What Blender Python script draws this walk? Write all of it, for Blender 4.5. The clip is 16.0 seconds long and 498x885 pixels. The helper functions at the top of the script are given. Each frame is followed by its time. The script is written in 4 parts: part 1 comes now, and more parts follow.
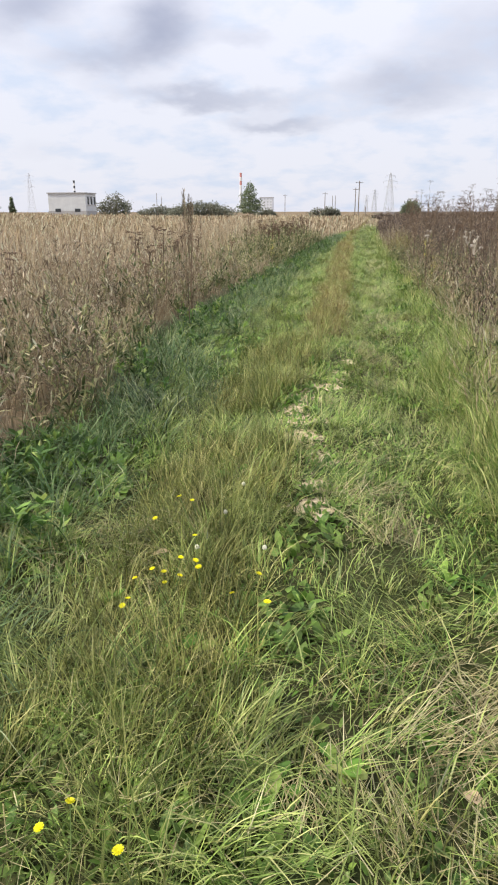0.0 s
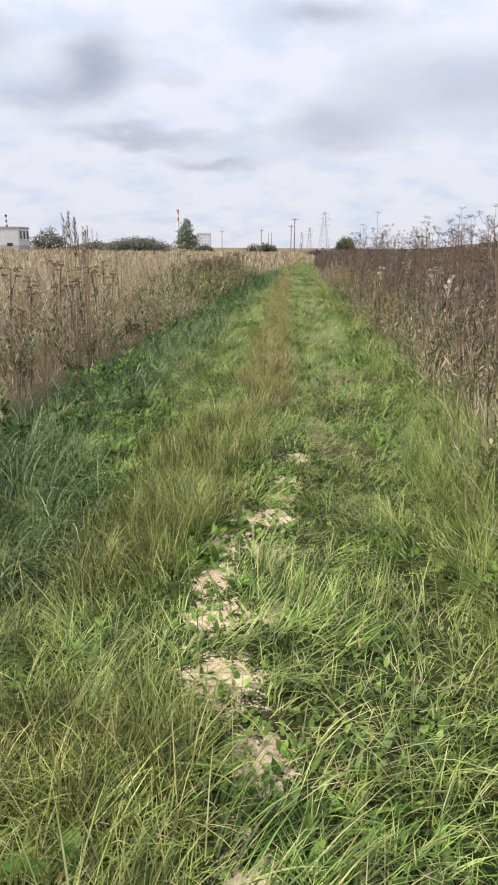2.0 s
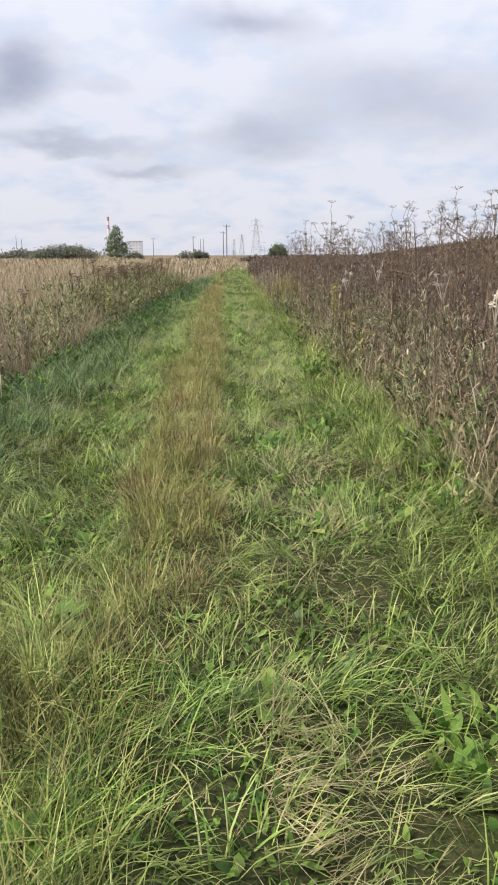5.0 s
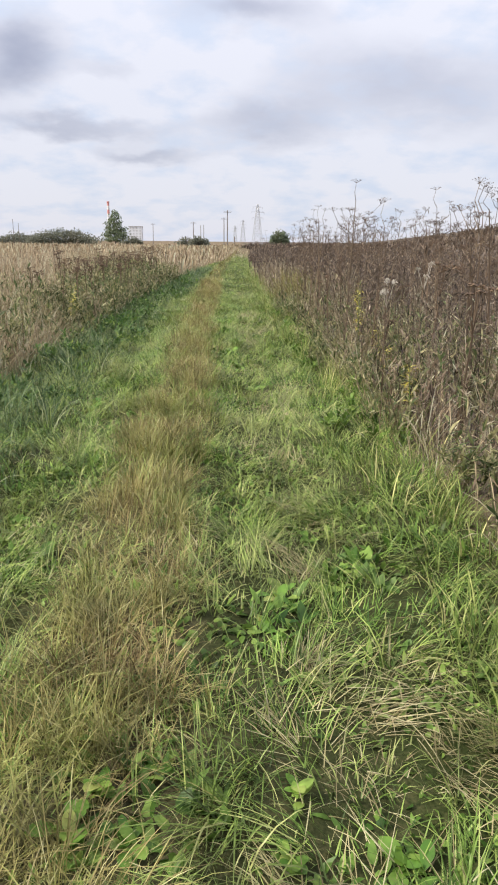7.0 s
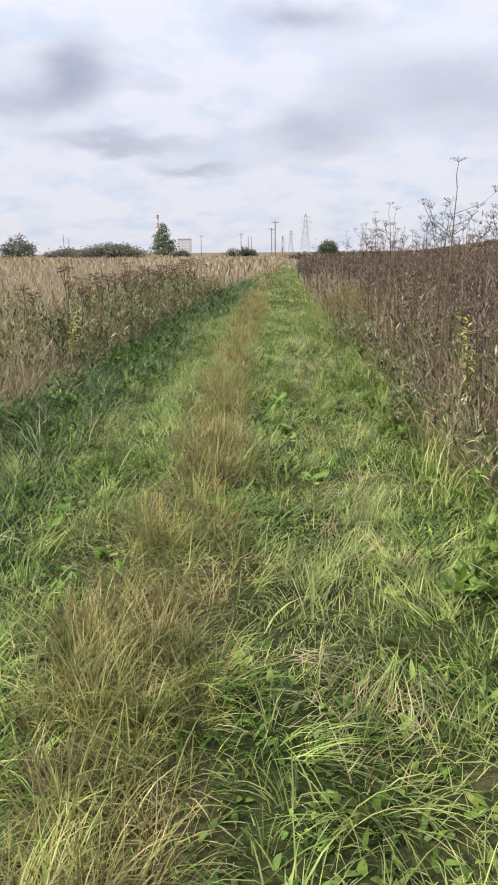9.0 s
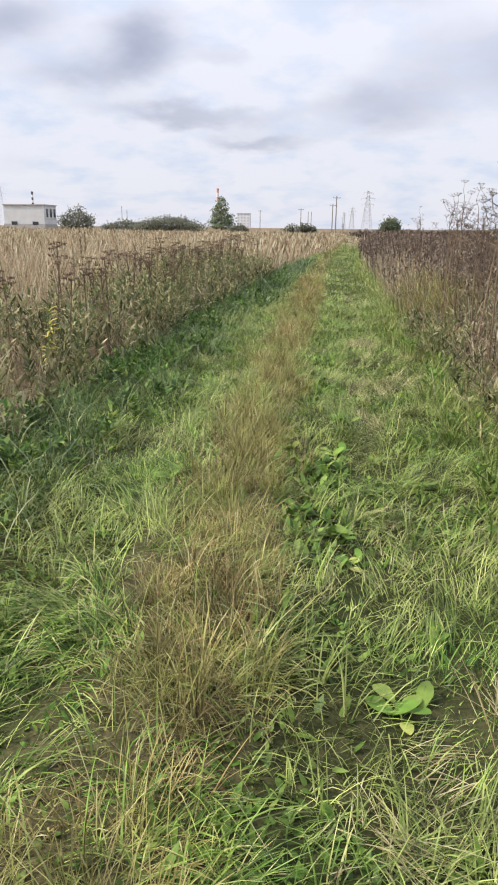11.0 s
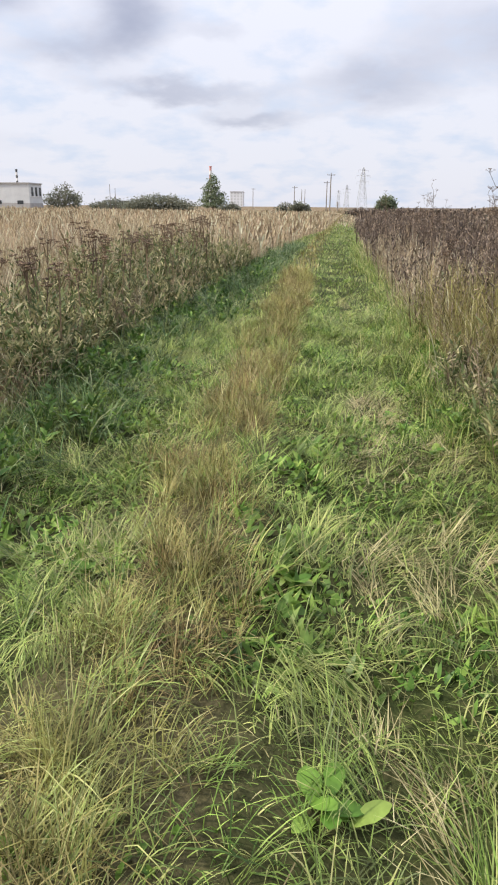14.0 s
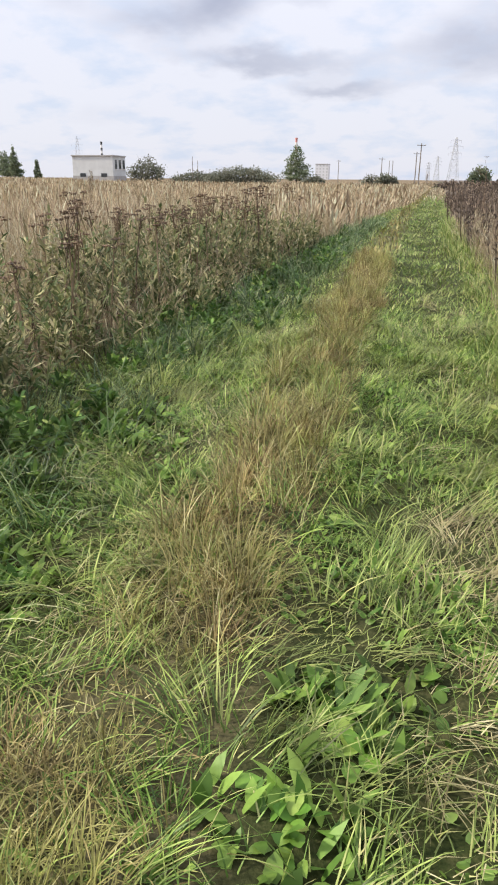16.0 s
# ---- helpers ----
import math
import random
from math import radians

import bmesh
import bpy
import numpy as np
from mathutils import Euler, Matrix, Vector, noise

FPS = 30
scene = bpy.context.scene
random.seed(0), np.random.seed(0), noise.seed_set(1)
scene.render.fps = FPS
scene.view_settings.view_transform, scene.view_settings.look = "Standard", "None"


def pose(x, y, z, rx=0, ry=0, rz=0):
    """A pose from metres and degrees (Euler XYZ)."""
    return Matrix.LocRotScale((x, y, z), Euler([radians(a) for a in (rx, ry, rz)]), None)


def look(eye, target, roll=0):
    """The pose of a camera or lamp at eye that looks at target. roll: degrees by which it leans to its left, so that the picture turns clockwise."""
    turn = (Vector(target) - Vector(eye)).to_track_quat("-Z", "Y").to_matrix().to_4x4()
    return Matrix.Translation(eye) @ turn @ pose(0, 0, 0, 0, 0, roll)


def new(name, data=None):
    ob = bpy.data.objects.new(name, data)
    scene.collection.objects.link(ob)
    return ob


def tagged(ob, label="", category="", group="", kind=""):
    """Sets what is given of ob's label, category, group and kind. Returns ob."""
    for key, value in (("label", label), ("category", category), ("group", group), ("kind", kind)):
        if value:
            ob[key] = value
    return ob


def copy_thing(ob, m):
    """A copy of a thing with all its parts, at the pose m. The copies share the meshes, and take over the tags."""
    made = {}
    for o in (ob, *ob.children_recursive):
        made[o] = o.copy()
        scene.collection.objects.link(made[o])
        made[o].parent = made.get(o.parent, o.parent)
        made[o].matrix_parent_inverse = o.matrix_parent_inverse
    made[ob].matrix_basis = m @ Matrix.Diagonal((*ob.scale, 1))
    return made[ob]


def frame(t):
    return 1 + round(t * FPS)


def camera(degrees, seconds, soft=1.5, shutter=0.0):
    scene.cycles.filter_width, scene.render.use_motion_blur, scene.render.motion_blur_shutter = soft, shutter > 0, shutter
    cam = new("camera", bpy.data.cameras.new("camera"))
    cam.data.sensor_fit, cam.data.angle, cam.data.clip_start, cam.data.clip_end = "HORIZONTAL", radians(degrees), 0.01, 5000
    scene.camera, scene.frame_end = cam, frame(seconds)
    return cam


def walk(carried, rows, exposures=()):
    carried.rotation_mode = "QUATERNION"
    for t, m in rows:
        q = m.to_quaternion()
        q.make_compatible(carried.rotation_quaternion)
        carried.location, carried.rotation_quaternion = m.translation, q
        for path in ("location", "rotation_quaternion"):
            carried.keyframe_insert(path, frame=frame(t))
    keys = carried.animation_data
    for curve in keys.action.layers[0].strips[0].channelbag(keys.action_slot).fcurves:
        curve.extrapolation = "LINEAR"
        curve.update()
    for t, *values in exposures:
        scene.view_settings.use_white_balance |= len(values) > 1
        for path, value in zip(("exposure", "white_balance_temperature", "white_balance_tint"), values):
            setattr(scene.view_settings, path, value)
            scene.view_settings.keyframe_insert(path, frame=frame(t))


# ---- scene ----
cam = camera(40.18, 16.0, soft=2.0)
# seconds, then x, y, z, tilt, lean, turn of the carried camera
ROWS = [
    (0.0, 0.000, 0.000, 1.523, 71.27, 0.13, 8.14),
    (0.5, -0.004, 0.696, 1.498, 70.61, -0.13, 6.99),
    (1.0, -0.026, 1.284, 1.487, 70.91, -0.49, 7.09),
    (1.5, -0.087, 1.872, 1.480, 72.62, -0.64, 5.71),
    (2.0, -0.069, 2.474, 1.472, 74.03, -0.25, 3.13),
    (2.5, -0.117, 3.084, 1.452, 74.72, -0.03, 1.71),
    (3.0, -0.095, 3.684, 1.419, 75.22, 0.13, 0.73),
    (3.5, -0.090, 4.271, 1.371, 75.46, 0.69, -0.32),
    (4.0, -0.063, 4.861, 1.345, 75.46, 0.79, -1.42),
    (6.5, 0.115, 8.061, 1.445, 73.00, -0.21, -2.68),
    (7.0, 0.143, 8.696, 1.459, 73.56, -0.51, -2.22),
    (7.5, 0.164, 9.344, 1.444, 74.44, -0.57, -1.76),
    (8.0, 0.161, 9.995, 1.429, 75.40, 0.02, -1.36),
    (8.5, 0.203, 10.674, 1.456, 75.71, 0.68, -0.02),
    (9.0, 0.198, 11.339, 1.449, 74.38, 0.63, 1.65),
    (9.5, 0.229, 11.992, 1.447, 73.81, 0.38, 3.71),
    (12.0, 0.178, 15.088, 1.446, 71.45, -0.19, 7.33),
    (12.5, 0.200, 15.744, 1.448, 71.03, 0.32, 7.90),
    (13.0, 0.246, 16.439, 1.455, 70.70, 0.32, 7.43),
    (13.5, 0.252, 17.113, 1.441, 70.63, 0.03, 6.27),
    (14.0, 0.278, 17.745, 1.468, 70.87, -0.43, 5.94),
    (14.5, 0.247, 18.393, 1.468, 71.21, -0.84, 6.93),
    (15.0, 0.332, 19.039, 1.441, 71.07, -0.96, 8.48),
    (15.5, 0.308, 19.699, 1.419, 70.46, -0.85, 10.38),
    (16.0, 0.332, 20.354, 1.388, 68.82, -0.36, 12.63),
]
walk(cam, [(r[0], pose(*r[1:])) for r in ROWS],
     exposures=((0.0, 0.08), (1.0, 0.08), (3.0, -0.05), (4.0, -0.05), (6.5, 0.0), (9.5, 0.0), (12.0, 0.07), (16.0, 0.07)))

# ---- world, sun, exposure ----
SUN_EL, SUN_AZ = radians(43), radians(-104)      # azimuth from the walking direction, to the left
world = bpy.data.worlds.new("overcast_sky")
scene.world = world
world.use_nodes = True
wt = world.node_tree
wt.nodes.clear()


def math_node(tree, op, a, b=None, clamp=False):
    n = tree.nodes.new("ShaderNodeMath")
    n.operation, n.use_clamp = op, clamp
    for i, v in enumerate((a, b)):
        if v is None:
            continue
        if isinstance(v, (int, float)):
            n.inputs[i].default_value = v
        else:
            tree.links.new(v, n.inputs[i])
    return n.outputs[0]


def mix_node(tree, fac, a, b):
    n = tree.nodes.new("ShaderNodeMix")
    n.data_type = "RGBA"
    for sock, v in ((n.inputs[0], fac), (n.inputs[6], a), (n.inputs[7], b)):
        if isinstance(v, (int, float)):
            sock.default_value = v
        elif isinstance(v, tuple):
            sock.default_value = (*v, 1)
        else:
            tree.links.new(v, sock)
    return n.outputs[2]


def noise_node(tree, vec, scale, detail=4.0, rough=0.55):
    n = tree.nodes.new("ShaderNodeTexNoise")
    n.inputs["Scale"].default_value = scale
    n.inputs["Detail"].default_value = detail
    n.inputs["Roughness"].default_value = rough
    if vec is not None:
        tree.links.new(vec, n.inputs["Vector"])
    return n


def ramp_node(tree, fac, stops):
    n = tree.nodes.new("ShaderNodeValToRGB")
    els = n.color_ramp.elements
    while len(els) < len(stops):
        els.new(0.5)
    for e, (p, c) in zip(els, stops):
        e.position = p
        e.color = (*c, 1) if isinstance(c, tuple) else (c, c, c, 1)
    tree.links.new(fac, n.inputs[0])
    return n.outputs[0]


def build_sky():
    nodes, links = wt.nodes, wt.links
    sky = nodes.new("ShaderNodeTexSky")
    sky.sky_type, sky.sun_disc = "NISHITA", False
    sky.sun_elevation, sky.sun_rotation = SUN_EL, SUN_AZ
    sky.air_density, sky.dust_density = 1.0, 1.5
    tc = nodes.new("ShaderNodeTexCoord")
    sep = nodes.new("ShaderNodeSeparateXYZ")
    links.new(tc.outputs["Generated"], sep.inputs[0])
    x, y, z = sep.outputs
    # cloud layer seen in perspective
    zz = math_node(wt, "ADD", math_node(wt, "MAXIMUM", z, 0.0), 0.30)
    px = math_node(wt, "DIVIDE", x, zz)
    py = math_node(wt, "DIVIDE", y, zz)
    com = nodes.new("ShaderNodeCombineXYZ")
    links.new(px, com.inputs[0])
    links.new(py, com.inputs[1])
    broad = noise_node(wt, com.outputs[0], 1.5, 5.0, 0.52).outputs[0]
    fine = noise_node(wt, com.outputs[0], 5.0, 5.0, 0.55)
    # the larger grey clouds ahead: bearing, height, half width, half height, weight
    yy = math_node(wt, "MAXIMUM", y, 0.05)
    u = math_node(wt, "DIVIDE", x, yy)
    v = math_node(wt, "DIVIDE", z, yy)
    wob = nodes.new("ShaderNodeSeparateColor")
    links.new(fine.outputs["Color"], wob.inputs[0])
    u = math_node(wt, "ADD", u, math_node(wt, "MULTIPLY", math_node(wt, "SUBTRACT", wob.outputs[0], 0.5), 0.07))
    v = math_node(wt, "ADD", v, math_node(wt, "MULTIPLY", math_node(wt, "SUBTRACT", wob.outputs[1], 0.5), 0.07))
    total = None
    for bu, bv, su, sv, wgt in ((-0.258, 0.232, 0.045, 0.034, 1.0), (-0.35, 0.198, 0.065, 0.022, 0.75),
                                (-0.205, 0.149, 0.10, 0.013, 0.85), (-0.11, 0.115, 0.06, 0.010, 0.7),
                                (0.06, 0.150, 0.075, 0.026, 0.65), (0.26, 0.20, 0.13, 0.045, 0.75),
                                (0.03, 0.290, 0.085, 0.020, 0.85), (-0.44, 0.27, 0.06, 0.03, 0.8),
                                (-0.14, 0.21, 0.04, 0.012, 0.4)):
        du = math_node(wt, "DIVIDE", math_node(wt, "SUBTRACT", u, bu), su)
        dv = math_node(wt, "DIVIDE", math_node(wt, "SUBTRACT", v, bv), sv)
        r2 = math_node(wt, "ADD", math_node(wt, "MULTIPLY", du, du), math_node(wt, "MULTIPLY", dv, dv))
        g = math_node(wt, "MULTIPLY", math_node(wt, "EXPONENT", math_node(wt, "MULTIPLY", r2, -0.7)), wgt)
        total = g if total is None else math_node(wt, "ADD", total, g)
    grey = math_node(wt, "ADD", total, math_node(wt, "MULTIPLY", math_node(wt, "SUBTRACT", broad, 0.60), 1.0), True)
    white = (8.4, 8.5, 9.45)
    cloud = mix_node(wt, grey, white, (4.2, 4.45, 5.7))
    # blue shows through thin places
    thin = ramp_node(wt, fine.outputs[0], ((0.34, 0.6), (0.52, 0.0)))
    thin = math_node(wt, "MULTIPLY", thin, math_node(wt, "SUBTRACT", 1.0, grey, True))
    col = mix_node(wt, thin, cloud, (5.9, 7.0, 9.0))
    blue = mix_node(wt, 0.12, col, sky.outputs[0])
    # an overcast sky is brighter overhead than at the horizon
    lift = math_node(wt, "ADD", math_node(wt, "MULTIPLY", math_node(wt, "POWER", math_node(wt, "MAXIMUM", z, 0.0), 1.6), ZENITH), 1.0)
    sc = nodes.new("ShaderNodeVectorMath")
    sc.operation = "SCALE"
    links.new(blue, sc.inputs[0])
    links.new(lift, sc.inputs["Scale"])
    bg = nodes.new("ShaderNodeBackground")
    bg.inputs["Strength"].default_value = 0.1
    out = nodes.new("ShaderNodeOutputWorld")
    links.new(sc.outputs[0], bg.inputs[0])
    links.new(bg.outputs[0], out.inputs[0])


ZENITH = 1.1
build_sky()
sun_data = bpy.data.lights.new("sun", "SUN")
sun_data.energy, sun_data.angle, sun_data.color = 5.0, radians(4), (1.0, 0.92, 0.77)
sun = new("sun", sun_data)
sun.matrix_world = look((math.sin(SUN_AZ) * 50, math.cos(SUN_AZ) * 50, math.tan(SUN_EL) * 50), (0, 0, 0))
scene.view_settings.exposure = 0.0

# ---- materials ----


def material(name):
    m = bpy.data.materials.new(name)
    m.use_nodes = True
    t = m.node_tree
    return m, t, t.nodes["Principled BSDF"], t.nodes["Material Output"]


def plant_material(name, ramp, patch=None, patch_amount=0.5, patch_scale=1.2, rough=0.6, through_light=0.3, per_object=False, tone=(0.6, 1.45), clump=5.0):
    """Leaf and stem colour: varies blade by blade and in patches of about a metre."""
    m, t, bsdf, out = material(name)
    if per_object:
        rnd = t.nodes.new("ShaderNodeObjectInfo").outputs["Random"]
    else:
        rnd = t.nodes.new("ShaderNodeNewGeometry").outputs["Random Per Island"]
    col = ramp_node(t, rnd, ramp)
    pos = t.nodes.new("ShaderNodeNewGeometry").outputs["Position"]
    if patch:
        n = noise_node(t, pos, patch_scale, 3.0)
        f = ramp_node(t, n.outputs[0], ((0.38, 0.0), (0.66, patch_amount)))
        col = mix_node(t, f, col, patch)
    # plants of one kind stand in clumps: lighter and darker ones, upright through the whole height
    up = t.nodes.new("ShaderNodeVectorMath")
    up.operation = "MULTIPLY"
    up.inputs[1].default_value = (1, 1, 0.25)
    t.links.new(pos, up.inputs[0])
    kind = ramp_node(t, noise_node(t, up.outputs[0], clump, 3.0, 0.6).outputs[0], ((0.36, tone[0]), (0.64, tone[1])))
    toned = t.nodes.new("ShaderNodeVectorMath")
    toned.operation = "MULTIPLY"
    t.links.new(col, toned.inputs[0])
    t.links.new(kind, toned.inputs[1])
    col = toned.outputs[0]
    fine = noise_node(t, pos, 60.0, 2.0)
    col = mix_node(t, math_node(t, "MULTIPLY", fine.outputs[0], 0.35), col, tuple(c * 0.45 for c in ramp[0][1]))
    t.links.new(col, bsdf.inputs["Base Color"])
    bsdf.inputs["Roughness"].default_value = rough
    bsdf.inputs["Specular IOR Level"].default_value = 0.25
    tr = t.nodes.new("ShaderNodeBsdfTranslucent")
    t.links.new(col, tr.inputs[0])
    mx = t.nodes.new("ShaderNodeMixShader")
    mx.inputs[0].default_value = through_light
    t.links.new(bsdf.outputs[0], mx.inputs[1])
    t.links.new(tr.outputs[0], mx.inputs[2])
    t.links.new(mx.outputs[0], out.inputs[0])
    return m


def plain_material(name, a, b, scale=4.0, rough=0.8, metal=0.0, bump=0.15):
    """A worn surface between two colours, with fine relief."""
    m, t, bsdf, out = material(name)
    pos = t.nodes.new("ShaderNodeTexCoord").outputs["Object"]
    n = noise_node(t, pos, scale, 6.0, 0.6)
    n2 = noise_node(t, pos, scale * 9, 3.0, 0.6)
    f = math_node(t, "ADD", math_node(t, "MULTIPLY", n.outputs[0], 0.7), math_node(t, "MULTIPLY", n2.outputs[0], 0.3))
    t.links.new(ramp_node(t, f, ((0.35, a), (0.65, b))), bsdf.inputs["Base Color"])
    bsdf.inputs["Roughness"].default_value, bsdf.inputs["Metallic"].default_value = rough, metal
    bp = t.nodes.new("ShaderNodeBump")
    bp.inputs["Strength"].default_value = bump
    t.links.new(n2.outputs[0], bp.inputs["Height"])
    t.links.new(bp.outputs[0], bsdf.inputs["Normal"])
    return m


MOWN = plant_material("mown_grass", ((0.0, (0.025, 0.058, 0.010)), (0.35, (0.093, 0.183, 0.027)), (0.62, (0.220, 0.352, 0.064)), (0.84, (0.406, 0.505, 0.133)), (1.0, (0.52, 0.50, 0.22))),
                      (0.40, 0.38, 0.16), 0.45, 1.1, rough=0.42, through_light=0.2)
DRY_CUT = plant_material("cut_straw", ((0.0, (0.160, 0.123, 0.060)), (0.5, (0.384, 0.328, 0.170)), (1.0, (0.576, 0.525, 0.323))), (0.26, 0.27, 0.09), 0.4, 2.0, through_light=0.15)
RIDGE = plant_material("ridge_grass", ((0.0, (0.054, 0.034, 0.014)), (0.3, (0.216, 0.153, 0.064)), (0.6, (0.422, 0.332, 0.154)), (0.85, (0.315, 0.307, 0.097)), (1.0, (0.665, 0.588, 0.340))),
                       (0.24, 0.29, 0.07), 0.55, 2.2, through_light=0.2)
HALF_DRY = plant_material("half_dry_grass", ((0.0, (0.036, 0.037, 0.011)), (0.35, (0.126, 0.130, 0.033)), (0.65, (0.269, 0.279, 0.073)), (0.88, (0.449, 0.411, 0.153)), (1.0, (0.628, 0.578, 0.263))),
                          (0.13, 0.20, 0.045), 0.5, 2.2, through_light=0.2)
# blue-green verge grass, with the shade of the tall field put into its colour
SHADED_SKIRT = plant_material("shade_toned_verge_grass", ((0.0, (0.025, 0.048, 0.020)), (0.45, (0.079, 0.132, 0.047)), (0.8, (0.213, 0.268, 0.111)), (1.0, (0.532, 0.538, 0.312))),
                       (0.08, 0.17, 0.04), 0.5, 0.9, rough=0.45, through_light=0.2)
# yellow-green verge grass, its colour lightened to show the sun on this side
SUNLIT_VERGE_YELLOW = plant_material("sunlit_toned_verge_grass", ((0.0, (0.062, 0.115, 0.022)), (0.4, (0.210, 0.287, 0.065)), (0.75, (0.457, 0.494, 0.165)), (1.0, (0.790, 0.677, 0.339))),
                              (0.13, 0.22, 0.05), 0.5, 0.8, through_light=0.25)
HERB = plant_material("low_herbs", ((0.0, (0.032, 0.086, 0.014)), (0.5, (0.109, 0.221, 0.035)), (1.0, (0.306, 0.443, 0.094))), (0.24, 0.30, 0.08), 0.35, 2.2, 0.45)
NETTLE = plant_material("verge_herb_leaves", ((0.0, (0.028, 0.066, 0.017)), (0.5, (0.084, 0.176, 0.037)), (0.85, (0.198, 0.324, 0.068)), (1.0, (0.426, 0.500, 0.137))), (0.13, 0.19, 0.06), 0.35, 1.6, 0.45)
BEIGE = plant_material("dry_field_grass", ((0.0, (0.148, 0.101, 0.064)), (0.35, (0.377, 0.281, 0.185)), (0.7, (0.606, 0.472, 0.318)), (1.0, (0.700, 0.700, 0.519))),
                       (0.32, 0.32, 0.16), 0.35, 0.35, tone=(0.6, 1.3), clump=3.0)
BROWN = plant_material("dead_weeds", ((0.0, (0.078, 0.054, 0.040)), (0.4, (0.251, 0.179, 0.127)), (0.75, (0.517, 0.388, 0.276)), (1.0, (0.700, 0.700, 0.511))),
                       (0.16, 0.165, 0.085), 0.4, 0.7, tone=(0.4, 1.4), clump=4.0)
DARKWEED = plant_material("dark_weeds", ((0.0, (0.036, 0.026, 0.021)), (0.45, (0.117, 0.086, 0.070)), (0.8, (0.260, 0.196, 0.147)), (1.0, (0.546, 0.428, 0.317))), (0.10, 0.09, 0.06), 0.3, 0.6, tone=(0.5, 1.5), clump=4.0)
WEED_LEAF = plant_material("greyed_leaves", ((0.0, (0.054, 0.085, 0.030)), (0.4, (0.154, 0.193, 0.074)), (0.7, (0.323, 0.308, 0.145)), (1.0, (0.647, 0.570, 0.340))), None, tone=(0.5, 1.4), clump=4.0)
STALK = plant_material("dry_stalk", ((0.0, (0.11, 0.075, 0.05)), (1.0, (0.22, 0.16, 0.105))), None, through_light=0.0, per_object=True)
SEEDHEAD = plant_material("seed_heads", ((0.0, (0.055, 0.035, 0.024)), (0.6, (0.12, 0.075, 0.045)), (1.0, (0.20, 0.13, 0.08))), None, through_light=0.0)
BROADLEAF = plant_material("broad_leaf", ((0.0, (0.08, 0.18, 0.025)), (0.5, (0.16, 0.28, 0.045)), (0.85, (0.27, 0.36, 0.08)), (1.0, (0.42, 0.42, 0.13))), None, rough=0.45, per_object=True)
PETAL = plant_material("yellow_petals", ((0.0, (0.80, 0.72, 0.01)), (1.0, (0.86, 0.82, 0.03))), None, per_object=True)
GREEN_STEM = plant_material("green_stem", ((0.0, (0.10, 0.17, 0.05)), (1.0, (0.18, 0.24, 0.08))), None, through_light=0.0, per_object=True)
GREEN_WEED = plant_material("herb_stem", ((0.0, (0.06, 0.10, 0.035)), (1.0, (0.16, 0.17, 0.07))), None, through_light=0.0)
WHITE_PETAL = plant_material("white_petals", ((0.0, (0.74, 0.73, 0.60)), (1.0, (0.85, 0.83, 0.72))), None, per_object=True)
GOLD = plant_material("goldenrod_heads", ((0.0, (0.42, 0.36, 0.06)), (1.0, (0.62, 0.55, 0.16))), None)
FLUFF = plant_material("seed_fluff", ((0.0, (0.45, 0.40, 0.33)), (1.0, (0.70, 0.66, 0.58))), None)
# far foliage: lighter, greyer greens that carry the haze of distance in the colour
HAZED_TREE_LEAF = plant_material("hazed_tree_leaves", ((0.0, (0.11, 0.15, 0.10)), (0.5, (0.18, 0.23, 0.14)), (1.0, (0.32, 0.36, 0.22))), (0.22, 0.22, 0.12), 0.4, 0.25, through_light=0.45)
HAZED_BUSH_LEAF = plant_material("hazed_bush_leaves", ((0.0, (0.14, 0.155, 0.12)), (0.5, (0.20, 0.22, 0.165)), (1.0, (0.31, 0.32, 0.24))), (0.20, 0.18, 0.14), 0.5, 0.2, through_light=0.45)
BARK = plain_material("bark", (0.09, 0.07, 0.055), (0.19, 0.155, 0.125), 3.0)
DEAD_LEAF = plain_material("dead_leaf", (0.34, 0.24, 0.13), (0.52, 0.41, 0.25), 30.0)
# whitewash greyed down: haze over the distant wall is part of this colour
HAZED_WHITEWASH = plain_material("hazed_whitewashed_wall", (0.50, 0.51, 0.52), (0.62, 0.63, 0.63), 0.5)
ROOFING = plain_material("roofing_felt", (0.30, 0.29, 0.28), (0.42, 0.41, 0.40), 0.8)
DARK_GLASS = plain_material("dark_window", (0.03, 0.035, 0.04), (0.06, 0.065, 0.07), 1.0, 0.15)
BLACK_STEEL = plain_material("dark_steel", (0.05, 0.05, 0.055), (0.10, 0.10, 0.10), 2.0, 0.6, 0.3)
PALE_STEEL = plain_material("galvanised_steel", (0.42, 0.43, 0.45), (0.55, 0.56, 0.58), 2.0, 0.5, 0.3)
RED_PAINT = plain_material("red_paint", (0.50, 0.20, 0.18), (0.58, 0.27, 0.24), 1.0, 0.6)
PALE_PAINT = plain_material("pale_paint", (0.60, 0.58, 0.56), (0.72, 0.70, 0.68), 1.0, 0.6)
POLE_WOOD = plain_material("weathered_pole_wood", (0.13, 0.11, 0.095), (0.25, 0.215, 0.185), 3.0)
CERAMIC = plain_material("insulator_ceramic", (0.55, 0.55, 0.54), (0.7, 0.7, 0.68), 3.0, 0.2)
# concrete made paler than it is, standing in for haze far off
HAZED_CONCRETE = plain_material("hazed_far_concrete", (0.62, 0.63, 0.66), (0.72, 0.73, 0.76), 0.1)


